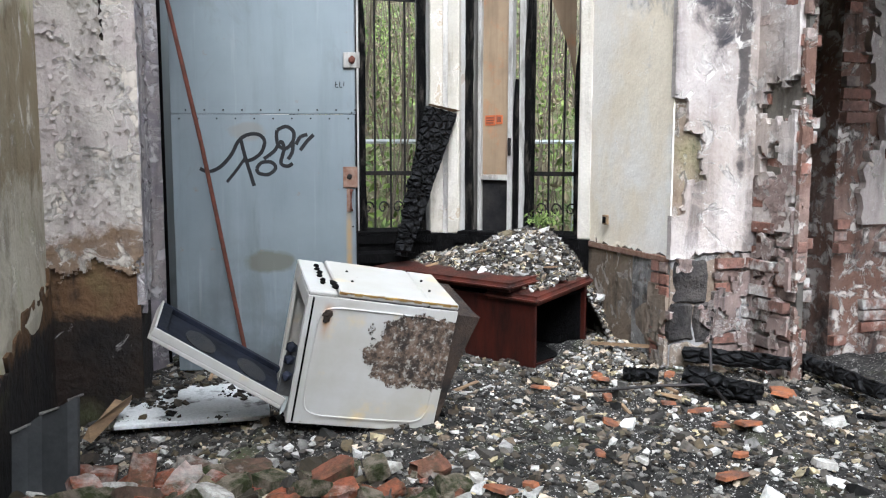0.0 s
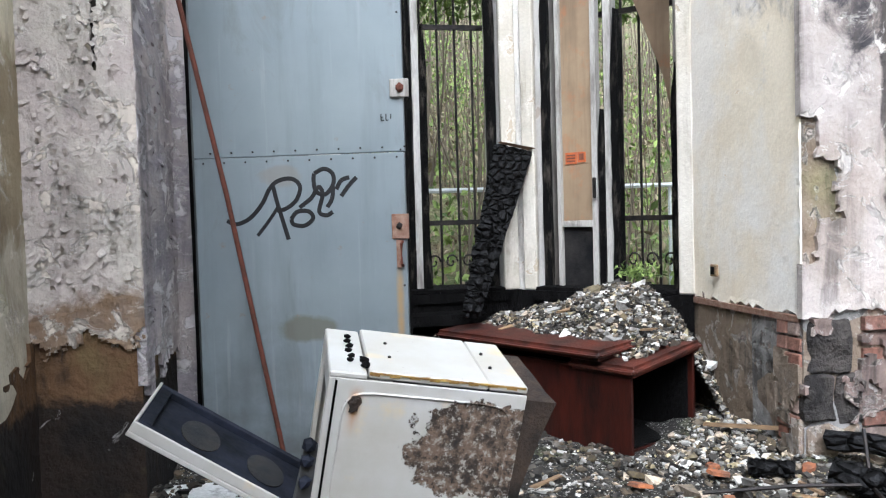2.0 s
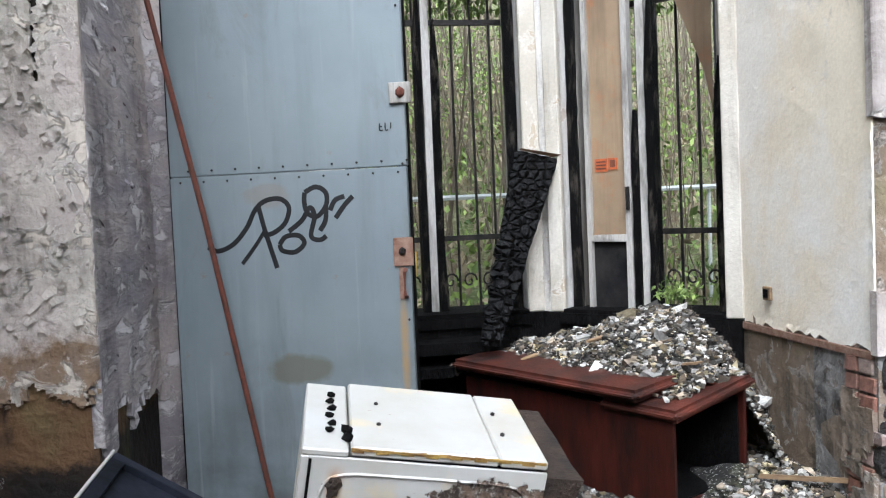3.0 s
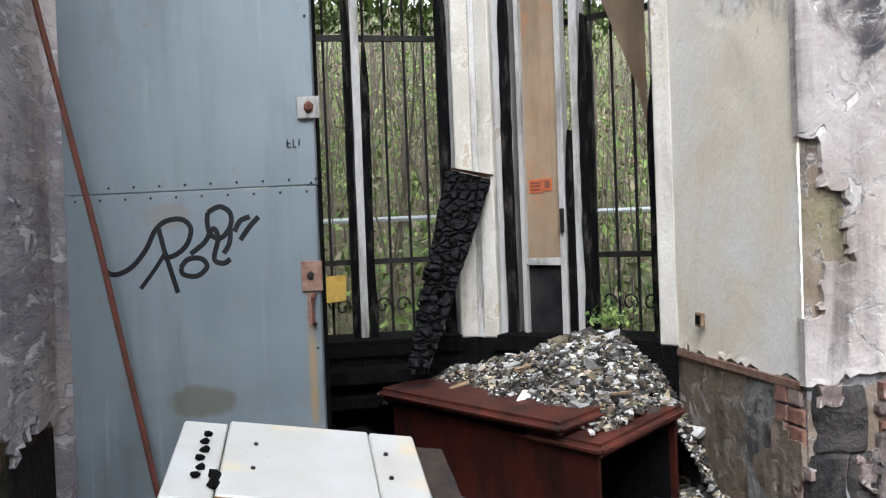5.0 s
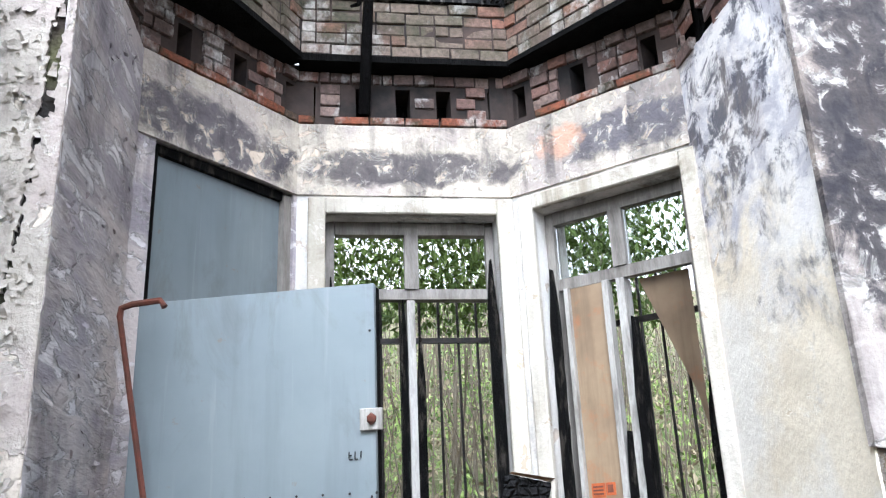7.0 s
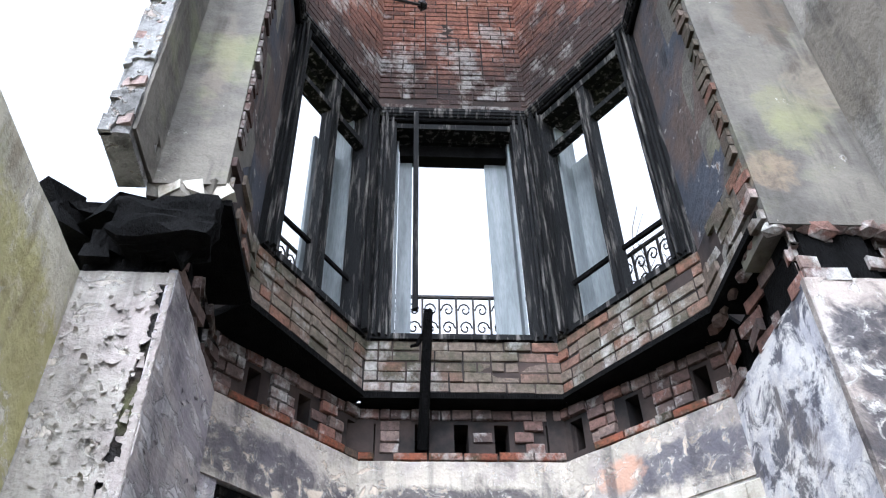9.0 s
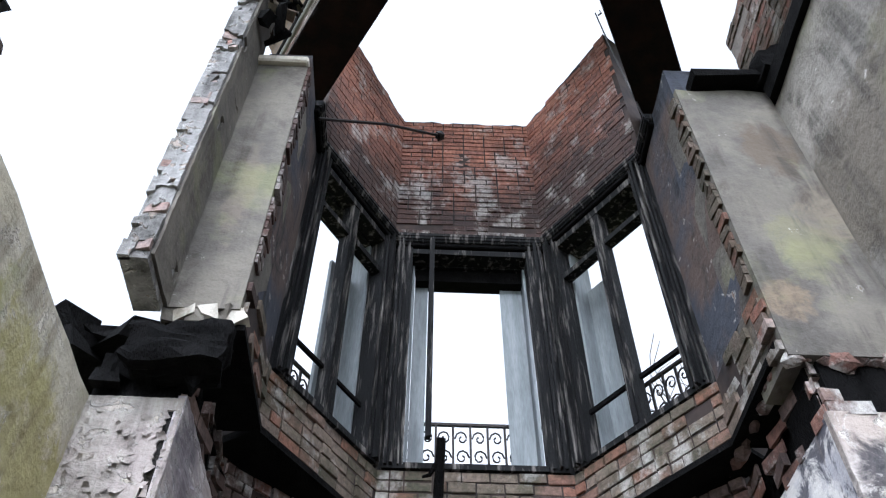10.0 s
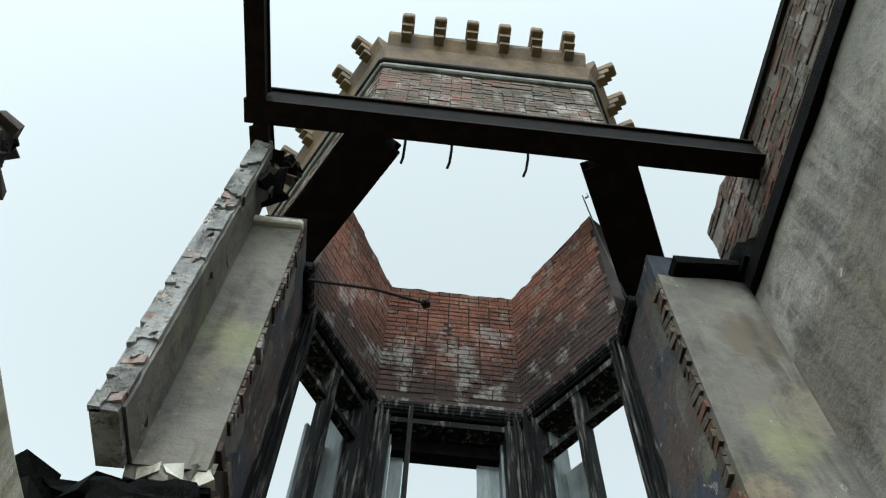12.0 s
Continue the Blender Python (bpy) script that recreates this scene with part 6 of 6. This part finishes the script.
tiles = [(2.35, 4.35, .08), (2.2, 3.95, .05), (2.55, 3.6, .09), (2.0, 3.55, .07), (3.0, 3.95, .10), (3.2, 3.75, .12), (2.62, 3.3, .10), (1.9, 4.2, .07), (2.75, 4.2, .06), (1.75, 3.2, .05), (2.35, 3.0, .06), (3.1, 3.62, .10), (2.3, 4.2, .07), (1.3, 2.95, .06), (2.15, 2.8, .10), (2.52, 3.38, .07), (2.45, 3.75, .06), (1.15, 2.9, .07)]
for x, y, r in tiles:
    ob = mesh_ob("broken_tile", shard(r, .016, rr), M_tile)
    ob.matrix_world = pose(x, y, floor_height(x, y) + .026, rr.uniform(-12, 12), rr.uniform(-12, 12), rr.uniform(0, 180))
    tagged(ob, "broken orange clay tile piece", "tile", "broken tiles on the floor")
for x, y, s in ((3.05, 3.2, .11), (2.6, 2.75, .09), (1.55, 2.9, .07), (.75, 3.2, .09), (.5, 3.25, .06), (-.1, 3.4, .06), (2.95, 2.6, .1), (1.1, 3.05, .06), (1.85, 3.0, .06), (.15, 3.2, .05), (2.2, 3.3, .05)):
    ob = mesh_ob("plaster_chunk", shard(s * .85, s * .28, rr, .3), M_chunk)
    ob.matrix_world = pose(x, y, floor_height(x, y) + .025, rr.uniform(-8, 8), rr.uniform(-8, 8), rr.uniform(0, 360))
    tagged(ob, "flat white chunk of fallen plaster", "plaster chunk", "plaster chunks on the floor")

for k in range(280):
    x, y = rr.uniform(LX + .05, 1.0), rr.uniform(2.55, 3.42)
    if x > .62 and y > 3.15:
        continue
    s = .014 + .04 * rr.random() ** 2
    kind = rr.random()
    ob = mesh_ob("brick_fragment", (shard(s * 1.7, s * .8, rr, .3) if k % 2 else broken_block(s * 1.4, s, s * .7, rr.random() * 99, .45)), M_loose if kind < .35 else M_plaster_bit if kind < .55 else M_greybit if kind < .75 else M_mossy)
    ob.matrix_world = pose(x, y, floor_height(x, y) + s * .5, rr.uniform(-30, 30), rr.uniform(-30, 30), rr.uniform(0, 360))
    tagged(ob, "small broken fragment of brick or stone", "rubble", "brick fragments on the floor")

for x, y, s in ((-.55, 2.72, .10), (-.36, 2.66, .12), (-.14, 2.70, .10), (.10, 2.66, .09), (-.58, 3.0, .09), (-.40, 2.92, .11), (-.18, 2.95, .085), (.05, 2.93, .08), (.30, 2.90, .085), (.52, 2.95, .07), (-.52, 3.25, .08), (-.28, 3.2, .07), (.0, 3.22, .06), (.24, 3.22, .065), (.45, 3.2, .06), (.72, 2.98, .06)):
    kind = rr.random()
    ob = mesh_ob("fallen_masonry", broken_block(s * 1.0, s * .62, s * .36, rr.random() * 99, .42), M_loose if kind < .5 else M_chunk if kind < .68 else M_mossy)
    ob.matrix_world = pose(x, y, floor_height(x, y) + s * .35, rr.uniform(-28, 28), rr.uniform(-28, 28), rr.uniform(0, 360))
    tagged(ob, "large fallen lump of brickwork with mortar and moss", "masonry", "fallen masonry lumps")

# charred timbers by the pier
def log(name, a, b, w, seed, label):
    bm = bmesh.new()
    a, b = Vector(a), Vector(b)
    n = 14
    pts = [a.lerp(b, k / n) + Vector((0, 0, .01 * noise.noise(Vector((k, seed, 0))))) for k in range(n + 1)]
    tube(bm, pts, w, w * .85, 7)
    r2 = random.Random(seed)
    for v in bm.verts:
        v.co += Vector([r2.uniform(-.16, .16) * w for _ in range(3)])
    return tagged(mesh_ob(name, bm, M_block), label, "burnt timber", "burnt timbers by the pier")


log("burnt_timber", (2.93, 4.32, .13), (3.40, 3.92, .13), .055, 1, "charred beam piece lying on the rubble")
log("burnt_timber", (2.72, 3.98, .09), (2.95, 3.62, .06), .07, 2, "charred beam stump lying on the rubble")
log("burnt_timber", (3.60, 4.10, .10), (3.52, 3.36, .10), .055, 3, "charred beam piece in the broken opening")
log("burnt_timber", (2.45, 4.22, .07), (2.62, 4.12, .07), .045, 4, "short charred wood lump on the rubble")
rs = thing("splintered_strip", "splintered wood strip beside the sideboard", "plank")
part("strip", one_box(0, .38, -.011, .012, 0, .018, pose(2.48, 4.68, .14, 0, 4, -14), jit=.008), M_oldwood, rs)
bar = thing("bent_iron_frame", "rusty bent iron rod frame on the rubble", "iron rod")
part("rod", tube(bmesh.new(), [(2.1, 4.0, .05), (2.5, 3.92, .07), (2.78, 3.82, .08)], .009, seg=6), M_iron, bar)
part("rod", tube(bmesh.new(), [(2.78, 3.82, .08), (2.85, 3.95, .28)], .009, seg=6), M_iron, bar)
part("rod", tube(bmesh.new(), [(2.78, 3.82, .08), (2.74, 3.62, .03)], .009, seg=6), M_iron, bar)

# burnt plank leaning at the window
def burnt_plank():
    bm = bmesh.new()
    top_l, top_r = Vector((1.79, 6.14, 1.74)), Vector((2.06, 6.26, 1.69))
    bot_l, bot_r = Vector((1.48, 5.90, .62)), Vector((1.575, 5.95, .60))
    nrm = (top_r - top_l).cross(bot_l - top_l).normalized()
    if nrm.y > 0:
        nrm = -nrm
    n, mcols = 30, 7
    g, h = {}, {}
    for j in range(n + 1):
        f = j / n
        for i in range(mcols + 1):
            e = i / mcols
            wob = .02 * noise.noise(Vector((f * 7, e, 3))) * (1 if i in (0, mcols) else .3)
            p = top_l.lerp(bot_l, f).lerp(top_r.lerp(bot_r, f), e + wob * 3)
            crack = .020 * abs(math.sin(f * n * 1.57 + (i % 2) * 1.2)) * (.6 + .6 * noise.noise(Vector((i * 3, j * 2, 1))))
            g[i, j] = bm.verts.new(p + nrm * (.03 + crack))
            h[i, j] = bm.verts.new(p - nrm * .02)
    for j in range(n):
        for i in range(mcols):
            bm.faces.new((g[i, j], g[i + 1, j], g[i + 1, j + 1], g[i, j + 1]))
            bm.faces.new((h[i, j + 1], h[i + 1, j + 1], h[i + 1, j], h[i, j]))
        bm.faces.new((g[0, j], g[0, j + 1], h[0, j + 1], h[0, j]))
        bm.faces.new((g[mcols, j + 1], g[mcols, j], h[mcols, j], h[mcols, j + 1]))
    for i in range(mcols):
        bm.faces.new((g[i + 1, 0], g[i, 0], h[i, 0], h[i + 1, 0]))
        bm.faces.new((g[i, n], g[i + 1, n], h[i + 1, n], h[i, n]))
    return bm


bp_ob = tagged(mesh_ob("burnt_plank", burnt_plank(), M_block), "thick alligator-charred plank leaning at the window", "plank")
bm = bmesh.new()
tl, tr2 = Vector((1.80, 6.13, 1.745)), Vector((2.065, 6.25, 1.695))
off = Vector((.02, -.045, .02))
vs = [bm.verts.new(c) for c in (tl + Vector((0, 0, .004)), tr2 + Vector((0, 0, .006)), tr2 + off * 1.1, tl + off * .6)]
bm.faces.new(vs)
bmesh.ops.solidify(bm, geom=bm.faces[:], thickness=.006)
part("end_grain", bm, M_oldwood, bp_ob, "brown unburnt end grain")
for k in range(16):
    f = .45 + .035 * k
    part("char_lump", chunk_at(.03 + .014 * (k % 3), 400 + k, (1, .8, 1.1), (1.79 - .31 * f + .02 * math.sin(k * 2) + .03, 6.12 - .24 * f, 1.74 - 1.12 * f), 1), M_block, bp_ob)
for a in ((AL + .15, C - .06, .40), (AL + .5, C - .05, .55)):
    sh = thing("charred_shelf", "charred window bench board", "board", pose(a[0], a[1], a[2]))
    part("board", one_box(-.35, .62, -.18, .02, 0, .06, jit=.012), M_char_shade, sh)
bx = thing("charred_box", "charred box remains under the window", "box", pose(1.0, 5.75, .0, 0, 0, 12))
part("side", one_box(-.25, .25, -.1, .1, 0, .36, jit=.02), M_char_shade, bx)

# socket on the cream wall
so = thing("wall_socket", "small dark wall socket with a burnt cover", "socket", pose(BR - .03, 5.158, .91))
part("plate", one_box(-.012, .006, -.035, .035, -.035, .035, bev=.004), M_oldwood, so)
part("insert", one_box(-.018, -.0125, -.022, .022, -.022, .022, bev=.003), M_char_shade, so)
ym = thing("yellow_scrap", "torn yellow sheet behind the window bars", "scrap", pose(1.10, 6.58, 1.0))
part("scrap", one_box(-.10, .10, 0, .006, -.02, .14, jit=.015), M_yellowboard, ym)

# outside rail and trees
hr = thing("handrail", "pale handrail along the path outside", "handrail")
part("rail", tube(bmesh.new(), [(-8, 10.1, 1.53), (0, 10.0, 1.54), (10, 10.0, 1.58)], .03, seg=6), M_rail, hr)
for k in range(9):
    part("post", tube(bmesh.new(), [(-7 + k * 2, 10.05, -.2), (-7 + k * 2, 10.05, 1.53)], .022, seg=6), M_rail, hr)


def tree(seed, leafy):
    r2 = random.Random(seed)
    t2 = thing("tree", "slender bare-stemmed tree on the wooded bank" if not leafy else "leafy young tree on the wooded bank", "tree", group="trees on the bank")
    bm = bmesh.new()
    pts = [Vector((0, 0, -.3))]
    for k in range(9):
        pts.append(pts[-1] + Vector((r2.uniform(-.10, .10), r2.uniform(-.10, .10), .95)))
    tube(bm, pts, .06 + .03 * r2.random(), .012, 6)
    tips = []
    for k in range(16):
        a = pts[r2.randrange(2, 9)]
        d = Vector((r2.uniform(-1, 1), r2.uniform(-1, 1), r2.uniform(.1, 1.0))).normalized() * r2.uniform(.7, 1.8)
        e = a + d
        tube(bm, [a, a + d * .5 + Vector((0, 0, .08)), e], .018, .004, 4)
        tips += [a + d * .4, a + d * .7, e]
    part("trunk", bm, M_bark, t2)
    bm = bmesh.new()
    for k in range(650 if leafy else 220):
        c = tips[r2.randrange(len(tips))] + Vector([r2.gauss(0, .28) for _ in range(3)])
        q = Euler((r2.uniform(0, 6), r2.uniform(0, 6), r2.uniform(0, 6))).to_matrix()
        l, w = r2.uniform(.05, .10), r2.uniform(.02, .045)
        bm.faces.new([bm.verts.new(c + q @ Vector(p)) for p in ((-l, 0, 0), (0, -w, .01), (l, 0, 0), (0, w, .01))])
    part("crown", bm, M_leaf if leafy else M_leafdry, t2)
    return t2


r3 = random.Random(5)
kinds = [tree(s, s % 2 == 0) for s in range(6)]
places = []
for k in range(78):
    places.append((r3.uniform(-5, 11), 10.6 + 11 * r3.random() ** 1.1))
for k, (x, y) in enumerate(places):
    z = -.12 + max(0, y - 9) * .42
    mm = pose(x, y, z, r3.uniform(-4, 4), r3.uniform(-4, 4), r3.uniform(0, 360)) @ Matrix.Scale(.55 + .022 * (y - 10), 4)
    if k < 6:
        kinds[k].matrix_world = mm
    else:
        copy_thing(kinds[r3.randrange(6)], mm)


def shrub(name, n, region, material, label, seed, size=.06):
    r2 = random.Random(seed)
    bm = bmesh.new()
    for k in range(n):
        c = region(r2)
        q = Euler((r2.uniform(0, 6), r2.uniform(0, 6), r2.uniform(0, 6))).to_matrix()
        l, w = size * r2.uniform(.6, 1.5), size * r2.uniform(.3, .7)
        bm.faces.new([bm.verts.new(c + q @ Vector(p)) for p in ((-l, 0, 0), (0, -w, .01), (l, 0, 0), (0, w, .01))])
    return tagged(mesh_ob(name, bm, material), label, "undergrowth", kind="stuff")


def bank_spot(r2):
    x, y = r2.uniform(-5, 11), r2.uniform(7.6, 20)
    return Vector((x, y, -.1 + max(0, y - 9) * .42 + abs(r2.gauss(0, .55))))


def thicket():
    """A mesh of thin bare stems."""
    r2 = random.Random(12)
    bm = bmesh.new()
    for k in range(900):
        x, y = r2.uniform(-5, 11), 8.6 + 11 * r2.random()
        z = -.2 + max(0, y - 9) * .42
        h = r2.uniform(1.2, 4.2)
        d = Vector((r2.gauss(0, .13), r2.gauss(0, .1), 1)) * h
        b = Vector((r2.gauss(0, .08), r2.gauss(0, .08), 0))
        tube(bm, [Vector((x, y, z)), Vector((x, y, z)) + d * .5 + b, Vector((x, y, z)) + d], r2.uniform(.008, .024), .004, 4)
    return bm


tagged(mesh_ob("thicket", thicket(), M_bark), "thicket of thin bare stems on the bank", "thicket", kind="stuff")
shrub("undergrowth", 15000, bank_spot, M_leaf, "green undergrowth on the bank", 8)
shrub("dry_undergrowth", 11000, bank_spot, M_leafdry, "dry brown undergrowth on the bank", 9)
shrub("hanging_ivy", 9000, lambda r2: Vector((r2.uniform(.2, 4.2), r2.uniform(8.2, 9.6), 3.3 + 1.6 * r2.random())), M_ivy, "bright green ivy hanging outside the windows", 11, .045)
shrub("sill_weed", 160, lambda r2: Vector((2.60 + r2.gauss(0, .07), 5.72 + r2.gauss(0, .05), .84 + abs(r2.gauss(0, .05)))), M_leaf, "small green weed on the window sill", 10, .018)
cab = thing("hanging_cable", "black cable with a lamp holder hanging from above", "cable")
part("cable", tube(bmesh.new(), [(-2.3, 2.45, 8.6), (-1.95, 2.48, 7.5), (-1.80, 2.48, 7.05), (-1.66, 2.48, 6.88), (-1.45, 2.48, 6.76), (-1.35, 2.48, 6.70)], .016, seg=6), M_iron, cab)
part("lamp_holder", tube(bmesh.new(), [(-1.38, 2.48, 6.71), (-1.26, 2.48, 6.66), (-1.10, 2.48, 6.66)], .05, .018, 8), M_iron, cab)

# bare twigs outside the upper window
tg = thing("bare_shrub", "bare twiggy shrub growing from the wall outside", "shrub")
r7 = random.Random(3)
for k in range(9):
    p = Vector((3.05 + .12 * r7.random(), 6.35 + .1 * r7.random(), 4.9))
    pts = [p]
    for q in range(6):
        pts.append(pts[-1] + Vector((r7.uniform(-.16, .12), r7.uniform(-.1, .1), r7.uniform(.12, .3))))
    part("twig", tube(bmesh.new(), pts, .009, .003, 4), M_bark, tg)
    for q in (2, 3, 4):
        d = Vector((r7.uniform(-.3, .3), r7.uniform(-.2, .2), r7.uniform(.05, .3)))
        part("twig", tube(bmesh.new(), [pts[q], pts[q] + d * .5 + Vector((0, 0, .03)), pts[q] + d], .005, .002, 4), M_bark, tg)
part("lamp_ball", chunk_at(.055, 3, (1, 1, 1), (-1.24, 2.48, 6.56)), M_iron, cab)
